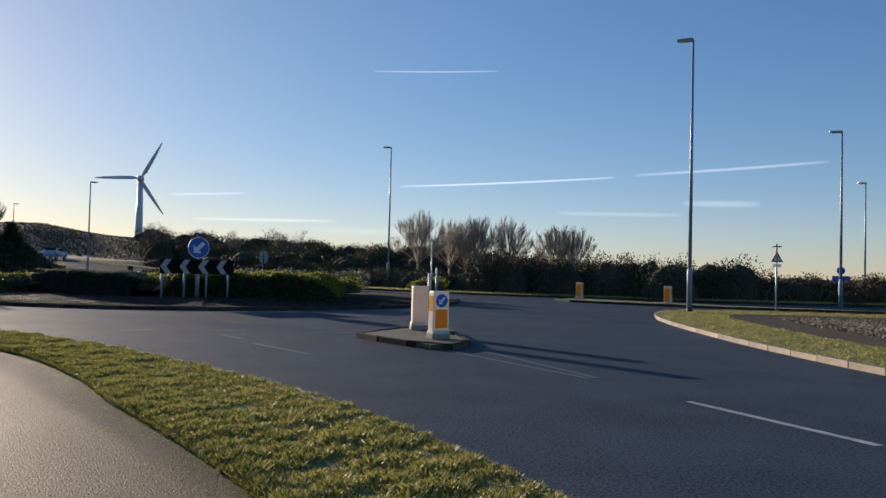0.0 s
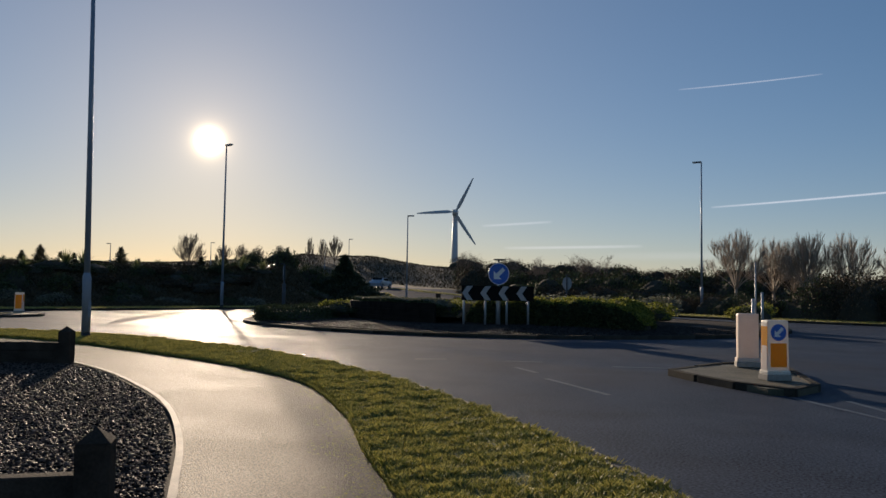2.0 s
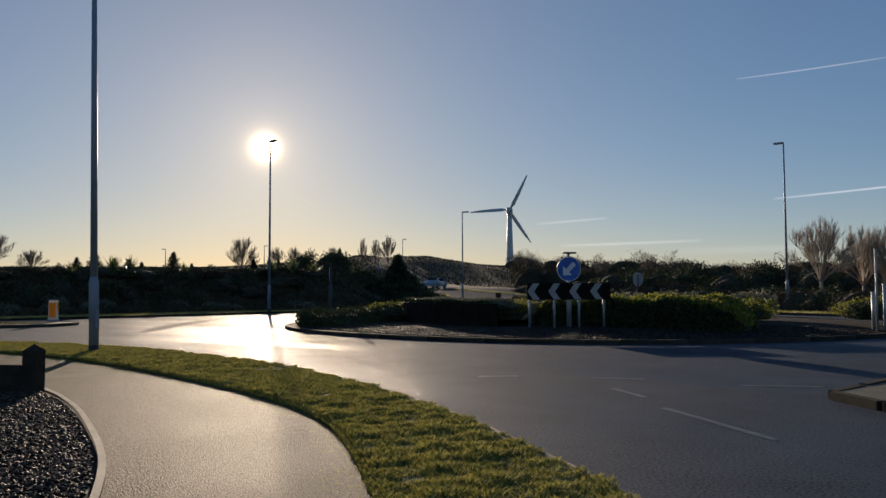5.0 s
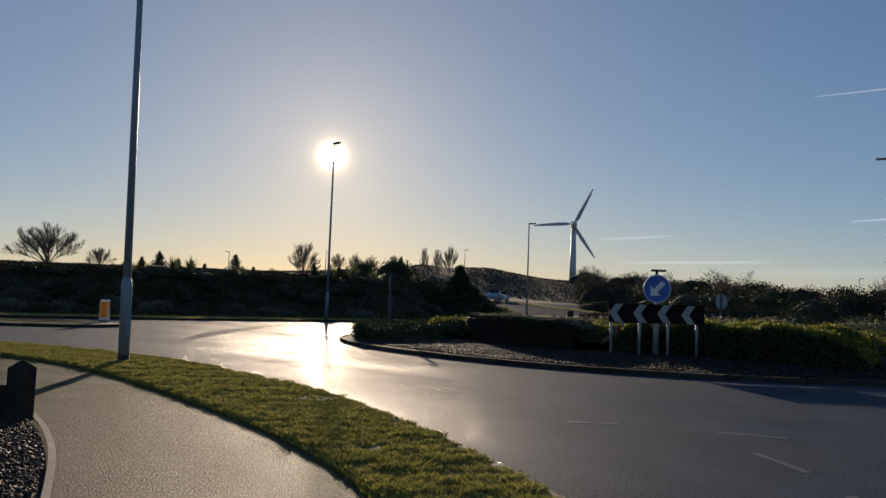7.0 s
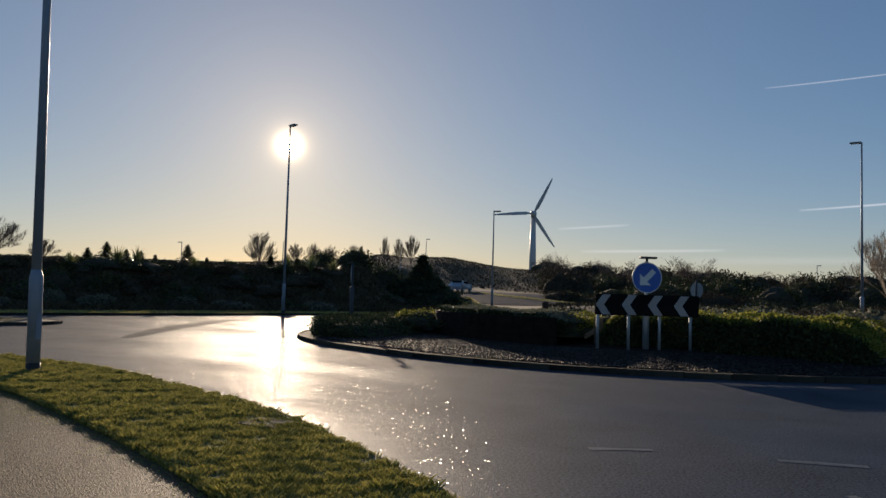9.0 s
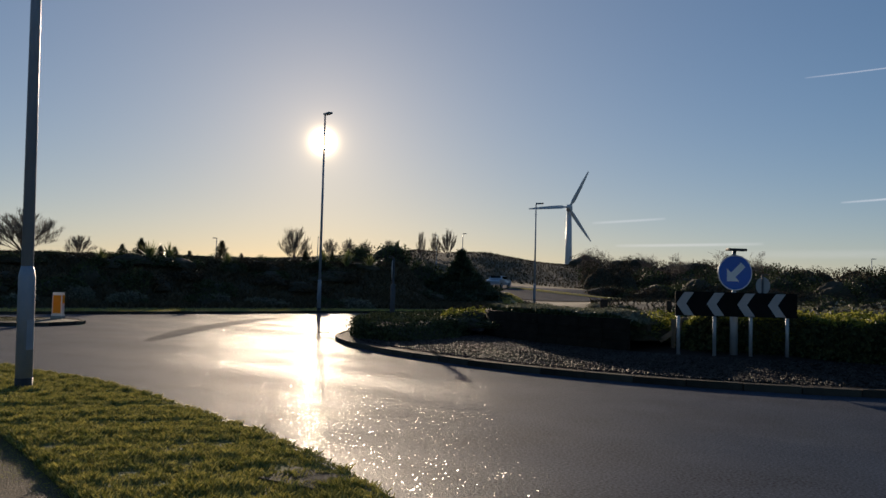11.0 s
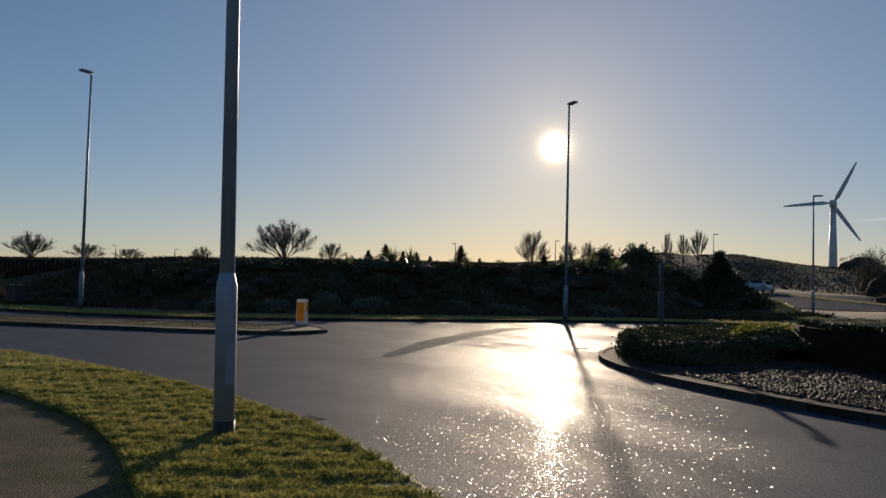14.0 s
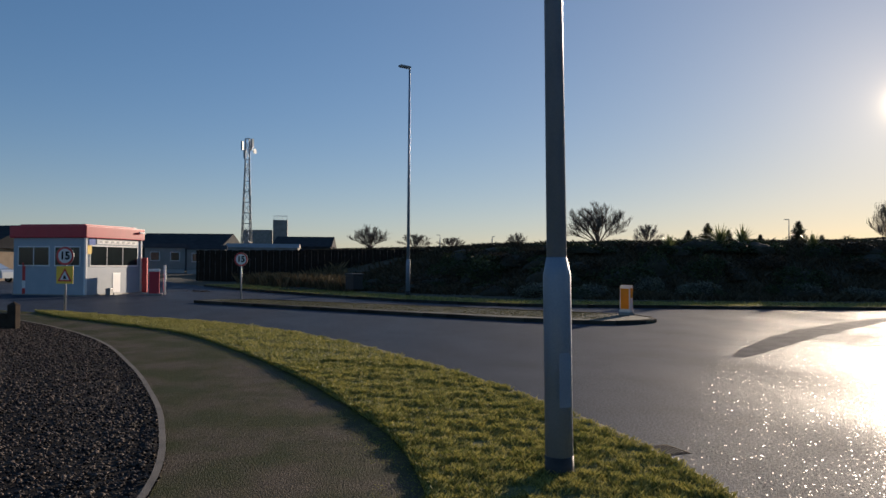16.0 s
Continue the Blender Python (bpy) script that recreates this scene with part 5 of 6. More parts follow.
for k in range(4):
    part("leg", bm_tube([leg_at(k, 0), leg_at(k, H * 0.8), leg_at(k, H)], [0.11, 0.09, 0.08], 5), M_GALV, mast)
zs = np.linspace(0.5, H, 13)
for i, (a, b) in enumerate(zip(zs[:-1], zs[1:])):
    for k in range(4):
        j = (k + 1) % 4
        p, q = (leg_at(k, a), leg_at(j, b)) if i % 2 else (leg_at(j, a), leg_at(k, b))
        part("brace", bm_tube([p, q], [0.05, 0.05], 4), M_GALV, mast)
        part("brace", bm_tube([leg_at(k, b), leg_at(j, b)], [0.05, 0.05], 4), M_GALV, mast)
for k, (z, s) in enumerate(((23.2, 1.0), (23.0, 1.0), (22.9, 1.0), (21.2, 0.8))):
    a = radians(40 + 95 * k)
    part("antenna", bm_box(0.3, 0.45, 1.7, (1.1 * math.cos(a), 1.1 * math.sin(a), z - 1), 0.05, math.degrees(a)), M_GREYB, mast)
part("dish", bm_tube([(1.0, 0.9, 21.6), (1.25, 1.15, 21.6)], [0.2, 0.5], 16), M_GREYB, mast)

# ---------- parked car ----------
def car(at, rz, label):
    ob = thing("parked_car", at, rz, label, "car", "parked cars")
    prof = [(-2.05, 0.35), (-2.1, 0.75), (-1.95, 0.95), (-1.35, 1.02), (-0.75, 1.42), (0.6, 1.46), (1.35, 1.08), (1.95, 1.0), (2.1, 0.8), (2.1, 0.35)]
    b = bmesh.new()
    L = [b.verts.new((x, -0.85 + (0.12 if z > 1.05 else 0), z)) for x, z in prof]
    R = [b.verts.new((x, 0.85 - (0.12 if z > 1.05 else 0), z)) for x, z in prof]
    b.faces.new(L)
    b.faces.new(R[::-1])
    for i in range(len(prof)):
        j = (i + 1) % len(prof)
        b.faces.new((L[j], L[i], R[i], R[j]))
    part("body", b, M_CAR, ob)
    for s in (-1, 1):
        part("side_window", bm_plate([(-1.1, 1.06), (1.1, 1.06), (0.55, 1.39), (-0.72, 1.36)], 0.02 * s, (0, s * 0.78, 0)), M_GLASS, ob)
    part("windscreen", bm_box(0.05, 1.25, 0.42, (-1.08, 0, 1.02)), M_GLASS, ob)
    for x in (-1.3, 1.3):
        for s in (-0.8, 0.8):
            t = part("wheel", bm_tube([(x, s - 0.1, 0.31), (x, s + 0.1, 0.31)], [0.31, 0.31], 18), M_TYRE, ob)
            part("rim", bm_tube([(x, s - 0.11, 0.31), (x, s + 0.11, 0.31)], [0.19, 0.19], 12), M_GALV, t)
    return ob


car((-54.6, 88.6, land_z(-54.6, 88.6) + 0.07), 105, "silver blue parked hatchback in the car park")
car((-68.5, -8.5, 0.05), 70, "white parked car by the brick lodge")

# ---------- sky trails ----------
def trail(a0, e0, a1, e1, width, dense, label):
    """A thin vapour trail high and far away, between two directions in degrees."""
    R = 4300
    mt = bpy.data.materials.get("vapour_%d" % int(dense * 100)) or bpy.data.materials.new("vapour_%d" % int(dense * 100))
    mt.use_nodes = True
    nt = mt.node_tree
    if "done" not in mt:
        mt["done"] = 1
        nt.nodes.clear()
        out = nt.nodes.new("ShaderNodeOutputMaterial")
        # emission stands in for sunlight on the vapour
        em = nt.nodes.new("ShaderNodeEmission")
        em.inputs[0].default_value, em.inputs[1].default_value = (0.95, 0.93, 0.92, 1), 0.95
        tr = nt.nodes.new("ShaderNodeBsdfTransparent")
        mx = nt.nodes.new("ShaderNodeMixShader")
        uv = nt.nodes.new("ShaderNodeUVMap")
        sep = nt.nodes.new("ShaderNodeSeparateXYZ")
        nt.links.new(uv.outputs[0], sep.inputs[0])

        def mm(op, a, b):
            n = nt.nodes.new("ShaderNodeMath")
            n.operation = op
            for i, v in enumerate((a, b)):
                if isinstance(v, (int, float)):
                    n.inputs[i].default_value = v
                else:
                    nt.links.new(v, n.inputs[i])
            return n.outputs[0]

        def hump(s):
            return mm("MULTIPLY", mm("MULTIPLY", s, mm("SUBTRACT", 1.0, s)), 4.0)

        nz = nt.nodes.new("ShaderNodeTexNoise")
        nz.inputs["Scale"].default_value = 14
        nt.links.new(uv.outputs[0], nz.inputs["Vector"])
        fac = mm("MULTIPLY", mm("MULTIPLY", mm("POWER", hump(sep.outputs[1]), 1.6), mm("POWER", hump(sep.outputs[0]), 0.4)), mm("MULTIPLY", mm("ADD", nz.outputs["Fac"], 0.25), dense))
        nt.links.new(fac, mx.inputs[0])
        nt.links.new(tr.outputs[0], mx.inputs[1])
        nt.links.new(em.outputs[0], mx.inputs[2])
        nt.links.new(mx.outputs[0], out.inputs[0])
    n = 24
    v, f, uvs = [], [], []
    for i in range(n + 1):
        t = i / n
        a, e = radians(a0 + (a1 - a0) * t), e0 + (e1 - e0) * t
        for k in (-1, 1):
            ee = radians(e + k * width / 2)
            v.append((R * math.sin(a) * math.cos(ee), R * math.cos(a) * math.cos(ee), R * math.sin(ee)))
            uvs.append((t, (k + 1) / 2))
    for i in range(n):
        f.append((2 * i, 2 * i + 2, 2 * i + 3, 2 * i + 1))
    ob = mesh_ob("vapour_trail", v, f, mt)
    ul = ob.data.uv_layers.new(name="uv")
    for lp in ob.data.loops:
        ul.data[lp.index].uv = uvs[lp.vertex_index]
    return tagged(ob, label, "vapour trail", "vapour trails", "structure")


trail(-14.1, 14.65, -4.6, 14.9, 0.13, 0.3, "thin white vapour trail in the blue sky")
trail(-11.9, 6.25, 4.2, 7.15, 0.19, 0.45, "long white vapour trail low in the sky")
trail(5.6, 7.3, 18.5, 7.95, 0.28, 0.24, "spreading white vapour trail")
trail(9.0, 5.25, 14.2, 5.15, 0.6, 0.16, "small wisp of thin cloud")
trail(-28.5, 4.95, -23.2, 5.3, 0.25, 0.2, "faint wisp of cloud near the horizon")
trail(-26.8, 3.3, -16.6, 3.5, 0.3, 0.22, "faint wisp of cloud near the horizon")
trail(-19, 2.75, 0, 2.9, 0.8, 0.09, "pale cloud streak over the horizon")
trail(0, 4.5, 9, 4.4, 0.4, 0.12, "pale cloud streak over the horizon")

# ---------- planting on the roundabout ----------
def hedge(name, line, depth, height, material, label, n, leaf=0.05, z0=0.15, top=None):
    """A clipped hedge along a line: inner mass and leaves over its faces, top leaves may take a brighter, sunlit
    colour.
    """
    ob = tagged(new(name), label, "hedge")
    ln = even(np.array(line, float), 40)
    back = beside(ln, depth)
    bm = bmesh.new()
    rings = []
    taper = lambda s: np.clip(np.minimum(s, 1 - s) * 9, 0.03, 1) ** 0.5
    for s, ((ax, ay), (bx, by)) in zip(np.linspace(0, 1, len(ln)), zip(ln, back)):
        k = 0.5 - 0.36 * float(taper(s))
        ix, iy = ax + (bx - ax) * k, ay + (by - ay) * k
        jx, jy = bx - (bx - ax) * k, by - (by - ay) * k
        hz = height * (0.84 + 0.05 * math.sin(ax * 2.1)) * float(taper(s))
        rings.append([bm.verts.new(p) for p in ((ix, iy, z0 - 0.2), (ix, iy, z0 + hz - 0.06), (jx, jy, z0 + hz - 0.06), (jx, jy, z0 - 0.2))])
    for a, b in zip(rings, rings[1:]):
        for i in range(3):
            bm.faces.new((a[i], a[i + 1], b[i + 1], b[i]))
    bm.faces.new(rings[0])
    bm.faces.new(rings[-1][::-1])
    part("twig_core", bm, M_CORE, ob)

    def leaves(nm, k, on_top, mtl):
        u = RNG.uniform(0, 38.99, k)
        i = u.astype(int)
        w = (u - i)[:, None]
        a, b = ln[i] * (1 - w) + ln[i + 1] * w, back[i] * (1 - w) + back[i + 1] * w
        v = RNG.uniform(0, 1, k) if on_top else np.where(RNG.uniform(0, 1, k) < 0.6, RNG.normal(0.03, 0.04, k), RNG.normal(0.97, 0.04, k))
        p = a * (1 - v[:, None]) + b * v[:, None]
        tp = taper(u / 39)
        p = (a + b) / 2 + (p - (a + b) / 2) * (0.35 + 0.65 * tp)[:, None]
        lump = (1 + 0.16 * bumps(p[:, 0], p[:, 1], 0.6) + 0.06 * bumps(p[:, 0], p[:, 1], 0.17)) * tp
        z = height * lump * (RNG.normal(1.0, 0.05, k) if on_top else RNG.uniform(0.0, 1.0, k)) + z0
        p = np.c_[p + RNG.normal(0, 0.04, (k, 2)), z]
        d1, d2 = RNG.normal(0, 1, (k, 3)), RNG.normal(0, 1, (k, 3))
        d1 *= (leaf * RNG.uniform(0.6, 1.3, k) / np.linalg.norm(d1, axis=1))[:, None]
        d2 = np.cross(d1, d2)
        d2 *= (leaf * 0.55 / np.linalg.norm(d2, axis=1))[:, None]
        vv = np.stack([p - d1, p + d2, p + d1, p - d2], 1).reshape(-1, 3)
        mesh_ob(nm, vv, np.arange(4 * k).reshape(k, 4), mtl, parent=ob)

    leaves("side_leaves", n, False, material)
    # a brighter top material puts the light from above into the leaf colour
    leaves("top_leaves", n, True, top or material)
    return ob


hedge("hedge", [(-8.5, 31.2), (-7.4, 31.75), (-6.2, 32.3), (-4.4, 31.9), (-1.9, 31.5)], 2.2, 0.9, M_LEAFD, "dense hedge behind the chevron sign, yellow-green ivy top coloured as sunlit", 16000, 0.05, 0.2, M_LEAFY)
hedge("hedge", list(map(tuple, ring(11.35, 165, 236, 14))), 3.2, 0.52, M_LEAFD, "low dark clipped hedge round the island edge", 14000, 0.045, 0.1)
hedge("hedge", list(map(tuple, ring(7.3, 208, 268, 12))), 1.8, 0.30, M_LEAFD, "low trailing ivy planting over the timber wall, paler lit top in its colour", 12000, 0.05, 0.8, M_LEAFG)
hedge("hedge", list(map(tuple, ring(6.0, 290, 350, 10))), 1.6, 0.45, M_LEAFY, "low ivy planting on the island", 7000, 0.05, 0.55)
for i, (x, y, r, h, m) in enumerate(((-15.3, 31.6, 1.2, 0.3, M_LEAFD), (-16.0, 32.6, 1.2, 0.3, M_LEAFD), (-14.4, 32.3, 1.3, 0.3, M_LEAFD), (-13.2, 31.9, 1.1, 0.3, M_LEAFD), (-9.5, 31.9, 0.85, 0.62, M_LEAFY), (-8.9, 32.7, 0.8, 0.6, M_LEAFY), (-15.6, 32.4, 1.3, 0.5, M_LEAFY), (-13.4, 33.2, 1.2, 0.42, M_LEAFY), (-11.2, 34.6, 1.4, 0.55, M_LEAFG), (-8.3, 36.6, 2.3, 1.0, M_LEAFG), (-6.0, 38.2, 2.0, 0.85, M_LEAFG), (-4.0, 40.2, 1.8, 0.8, M_LEAFG), (-2.9, 36.0, 1.5, 0.6, M_LEAFY), (-10.5, 38.5, 1.6, 0.7, M_LEAFD), (1.0, 37.6, 1.0, 0.55, M_LEAFD), (0.4, 40.5, 1.2, 0.6, M_LEAFY), (-13.5, 38, 1.5, 0.5, M_LEAFD), (-10.3, 33.5, 1.3, 0.42, M_LEAFD), (-10.0, 32.3, 1.0, 0.36, M_LEAFD), (-9.5, 31.2, 0.8, 0.22, M_LEAFD), (-11.2, 32.8, 1.0, 0.4, M_LEAFG))):
    shrub("shrub", (x, y, 0.45), (r, r, h * 1.45), m, ("mounded grey-green shrub on the roundabout" if m is M_LEAFG else "spreading low shrub on the roundabout"), i % 4, "roundabout shrubs")
wl = thing("planter_wall", (0, 0, 0), 0, "low timber sleeper wall holding the planting", "wall")
for c3 in range(3):
    rr = ring(7.45, 206 + 1.5 * (c3 % 2), 268, 12)
    for a, b in zip(rr[:-1], rr[1:]):
        c = (a + b) / 2
        part("sleeper", bm_box(float(np.hypot(*(b - a))) - 0.008, 0.14 - 0.012 * c3, 0.262, (c[0], c[1], 0.18 + 0.268 * c3), 0.015, math.degrees(math.atan2(b[1] - a[1], b[0] - a[0]))), M_SLEEP, wl)
sl = thing("timber_sleeper", (-8.72, 31.75, 0.12), 60, "upright sleeper with a slanting brace at the hedge end", "post")
part("post", bm_box(0.22, 0.14, 0.86, (0, 0, 0), 0.015), M_BRACE, sl)
br = bm_box(0.42, 0.06, 0.12, (0, 0, -0.06), 0.012)
bmesh.ops.transform(br, matrix=pose(-0.2, 0.12, 0.42, 0, 36, 150), verts=br.verts)
part("brace", br, M_BRACE, sl, "slanting plank with sunlit paleness in its colour")
for x, y in ((-14.2, 38.4), (-12.6, 40.4), (-12.0, 40.9), (-11.0, 41.6), (-10.2, 41.6), (-9.5, 41.9)):
    sp = thing("timber_post", (x, y, 0.6), random.uniform(0, 90), "short weathered timber post in the planting", "post", "short timber posts")
    b = bm_box(0.2, 0.2, 0.72, (0, 0, 0), 0.03)
    part("post", b, M_WOOD, sp)

# ---------- shrubs and trees behind the far verge ----------
def row(line, n, spread, sizes, heights, mats, label, group, seed, sink=0.1, leaf=0.05):
    r = np.random.default_rng(seed)
    ln = even(np.array(line, float), 200)
    for k in range(n):
        p = ln[int((k + r.uniform(0, 1)) / n * 199)] + r.normal(0, spread, 2)
        s, h = r.uniform(*sizes), r.uniform(*heights)
        bearing, reach = math.degrees(math.atan2(p[0], p[1] - 10)), math.hypot(p[0], p[1] - 10)
        if -37.5 < bearing < -28 and 38 < reach < 105:
            continue
        m = mats[r.integers(0, len(mats))]
        shrub("shrub", (float(p[0]), float(p[1]), land_z(float(p[0]), float(p[1])) - sink), (s, s * r.uniform(0.8, 1.2), h * 1.1), m, label, int(r.integers(0, 4)), group, leaf=leaf, rz=float(r.uniform(0, 360)))


west = far_l[(far_l[:, 0] < -31) & (far_l[:, 1] > 13) & (far_l[:, 1] < 48)]
row(beside(west, 7.0), 16, 0.7, (1.0, 1.8), (0.6, 1.1), [M_LEAFD, M_LEAFB, M_LEAFG], "low dark shrub at the foot of the bank", "bank shrubs", 3)
row(beside(west, 10.5), 15, 1.0, (1.3, 2.4), (0.8, 1.6), [M_LEAFD, M_LEAFB], "dark shrub on the bank", "bank shrubs", 4)
row(beside(west, 14), 16, 1.0, (1.5, 2.4), (0.5, 1.0), [M_LEAFB, M_LEAFD], "dark scrub near the bank top", "bank shrubs", 5)
row([(-53, 10), (-52, 30), (-52, 52)], 26, 0.5, (1.8, 2.6), (0.35, 0.55), [M_LEAFB, M_LEAFD], "flat topped scrub along the bank crest", "bank shrubs", 6)
nw = [(-45, 52), (-38, 62), (-30, 66)]
row(nw, 14, 2.0, (1.6, 2.8), (0.4, 0.9), [M_LEAFD, M_LEAFB], "dark scrub beyond the roundabout", "far shrubs", 7)
row([(-28, 60), (-18, 63), (-8, 61)], 12, 1.2, (1.2, 2.2), (0.4, 0.9), [M_LEAFD, M_LEAFG], "low shrub behind the far verge", "far shrubs", 8)
row([(-14, 66), (-6, 63), (0, 57), (6, 54.5)], 14, 1.2, (1.6, 2.6), (1.3, 2.0), [M_LEAFD, M_LEAFB, M_LEAFD], "dense dark evergreen shrub", "far shrubs", 9, leaf=0.03)
row([(2, 56), (8, 54.5), (14, 53.5), (18, 54)], 30, 0.9, (1.8, 2.8), (2.7, 3.5), [M_LEAFD, M_LEAFD, M_LEAFB], "tall dark evergreen hedge shrub", "far shrubs", 10, leaf=0.028)
row([(17, 54.5), (24, 56), (34, 60)], 24, 1.0, (1.7, 2.6), (1.7, 2.4), [M_LEAFB], "brown winter scrub by the verge", "far shrubs", 12, leaf=0.03)
row([(24, 78), (40, 82), (62, 80)], 14, 2.0, (3, 4.5), (1.2, 2.2), [M_LEAFB], "brown winter scrub in the distance", "far shrubs", 13)
row([(22, 50.5), (27, 50), (32, 50)], 6, 0.8, (1.4, 2.0), (0.5, 0.8), [M_LEAFB], "low brown scrub beside the pebbles", "far shrubs", 14)
row([(-52, 108), (-38, 112), (-24, 112), (-10, 108)], 36, 3.0, (3.0, 5.0), (3.6, 5.2), [M_LEAFD, M_LEAFB, M_LEAFB], "dense dark woodland edge", "far woods", 15, leaf=0.035)
row([(-46, 84), (-30, 88), (-15, 88), (-3, 86)], 26, 2.0, (2.4, 4.0), (1.1, 2.0), [M_LEAFB, M_LEAFB, M_LEAFD], "dense brown winter scrub before the woods", "far woods", 21, leaf=0.04)
row([(-34, 92), (-26, 90), (-20, 90)], 7, 1.5, (3.0, 4.2), (2.6, 3.6), [M_LEAFD], "large dark evergreen bush", "far woods", 22, leaf=0.035)
row([(-80, 160), (-55, 170), (-30, 172), (0, 165), (20, 160)], 44, 4.0, (4.0, 6.5), (3.4, 4.8), [M_LEAFB, M_LEAFB, M_LEAFB], "far line of winter woodland", "far woods", 16, leaf=0.03)
cb = tagged(new("spreading_conifer"), "large dark cone-shaped evergreen with spreading skirts", "tree")
cb.matrix_basis = pose(-44.2, 68.0, land_z(-44.2, 68.0) - 0.2)
part("trunk", bm_tube([(0, 0, 0), (0, 0, 4.8)], [0.2, 0.04], 7), M_BARK, cb)
cr = np.random.default_rng(5)
cn = 22000
cu_ = cr.uniform(0, 1, cn)
cz = 4.55 * cu_ ** 1.5
cw = 4.7 * (1 - cz / 4.8) ** 1.9 + 0.12
ca = cr.uniform(0, 6.283, cn)
cq = cw * (0.7 + 0.36 * np.sqrt(cr.uniform(0, 1, cn))) * (1 + 0.14 * np.sin(ca * 7 + cz * 3) + 0.16 * np.sin(ca * 3 - cz * 5.3) + 0.1 * np.sin(cz * 11 + ca * 2))
cp3 = np.stack([np.cos(ca) * cq, np.sin(ca) * cq, cz], 1)
cd = cr.normal(0, 0.12, (cn, 3)) + np.stack([np.cos(ca), np.sin(ca), np.full(cn, 0.4)], 1) * 0.14
cs = cr.normal(0, 0.045, (cn, 3))
mesh_ob("crown", np.stack([cp3 - cs, cp3 + cs, cp3 + cd], 1).reshape(-1, 3), np.arange(3 * cn).reshape(cn, 3), M_NEEDLE, parent=cb)
# solid dark cone that fills the crown
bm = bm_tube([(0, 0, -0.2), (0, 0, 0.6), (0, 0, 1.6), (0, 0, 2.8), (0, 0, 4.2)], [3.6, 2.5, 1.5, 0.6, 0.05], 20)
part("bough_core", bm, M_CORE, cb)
for k, (x, y, s, h) in enumerate(((-47.6, 66.4, 2.6, 3.0), (-50.0, 64.5, 2.8, 3.2), (-52.2, 62.5, 2.6, 2.8), (-46.5, 71.0, 2.4, 3.0))):
    shrub("shrub", (x, y, land_z(x, y) - 0.2), (s, s, h), M_LEAFD, "broad dark evergreen bush beside the cone-shaped tree", k, "far shrubs", leaf=0.04)
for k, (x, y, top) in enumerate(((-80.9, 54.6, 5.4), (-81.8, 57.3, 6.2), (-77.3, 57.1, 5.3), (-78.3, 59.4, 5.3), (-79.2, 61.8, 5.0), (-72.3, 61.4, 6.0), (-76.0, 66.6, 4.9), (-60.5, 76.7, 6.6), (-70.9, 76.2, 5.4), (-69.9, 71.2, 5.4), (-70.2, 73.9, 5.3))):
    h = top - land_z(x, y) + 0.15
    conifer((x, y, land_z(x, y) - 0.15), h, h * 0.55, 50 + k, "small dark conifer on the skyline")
lab = "leafless winter tree with fine twigs"
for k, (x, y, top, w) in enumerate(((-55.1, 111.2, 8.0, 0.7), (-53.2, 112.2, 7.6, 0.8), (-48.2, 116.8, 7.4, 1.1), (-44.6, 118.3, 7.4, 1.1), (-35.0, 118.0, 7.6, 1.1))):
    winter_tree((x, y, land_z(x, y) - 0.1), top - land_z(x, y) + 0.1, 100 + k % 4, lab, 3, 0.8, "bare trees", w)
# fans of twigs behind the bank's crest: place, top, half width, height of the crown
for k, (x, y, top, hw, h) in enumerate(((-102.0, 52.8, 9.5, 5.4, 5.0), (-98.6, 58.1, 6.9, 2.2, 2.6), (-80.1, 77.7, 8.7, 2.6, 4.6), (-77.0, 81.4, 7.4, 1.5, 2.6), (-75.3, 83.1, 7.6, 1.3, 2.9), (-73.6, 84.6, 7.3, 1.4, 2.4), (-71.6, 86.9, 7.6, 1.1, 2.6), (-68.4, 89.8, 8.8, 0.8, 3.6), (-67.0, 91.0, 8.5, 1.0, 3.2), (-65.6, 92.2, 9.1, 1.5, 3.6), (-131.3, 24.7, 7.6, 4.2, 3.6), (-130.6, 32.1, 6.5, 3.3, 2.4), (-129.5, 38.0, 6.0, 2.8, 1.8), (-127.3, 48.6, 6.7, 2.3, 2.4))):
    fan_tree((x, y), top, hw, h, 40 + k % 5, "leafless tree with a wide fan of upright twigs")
row([(-83, 50), (-80, 60), (-73, 69), (-62, 78)], 20, 1.0, (0.9, 1.7), (1.1, 2.0), [M_LEAFD], "small rounded evergreen bush on the skyline", "skyline bushes", 31)
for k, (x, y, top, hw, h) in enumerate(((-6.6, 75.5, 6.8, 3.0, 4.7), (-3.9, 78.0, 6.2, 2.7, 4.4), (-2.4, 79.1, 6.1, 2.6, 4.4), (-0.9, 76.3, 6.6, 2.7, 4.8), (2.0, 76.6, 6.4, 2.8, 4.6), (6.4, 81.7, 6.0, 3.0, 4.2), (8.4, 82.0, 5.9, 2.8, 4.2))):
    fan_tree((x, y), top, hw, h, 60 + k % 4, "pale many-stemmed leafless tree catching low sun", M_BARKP)


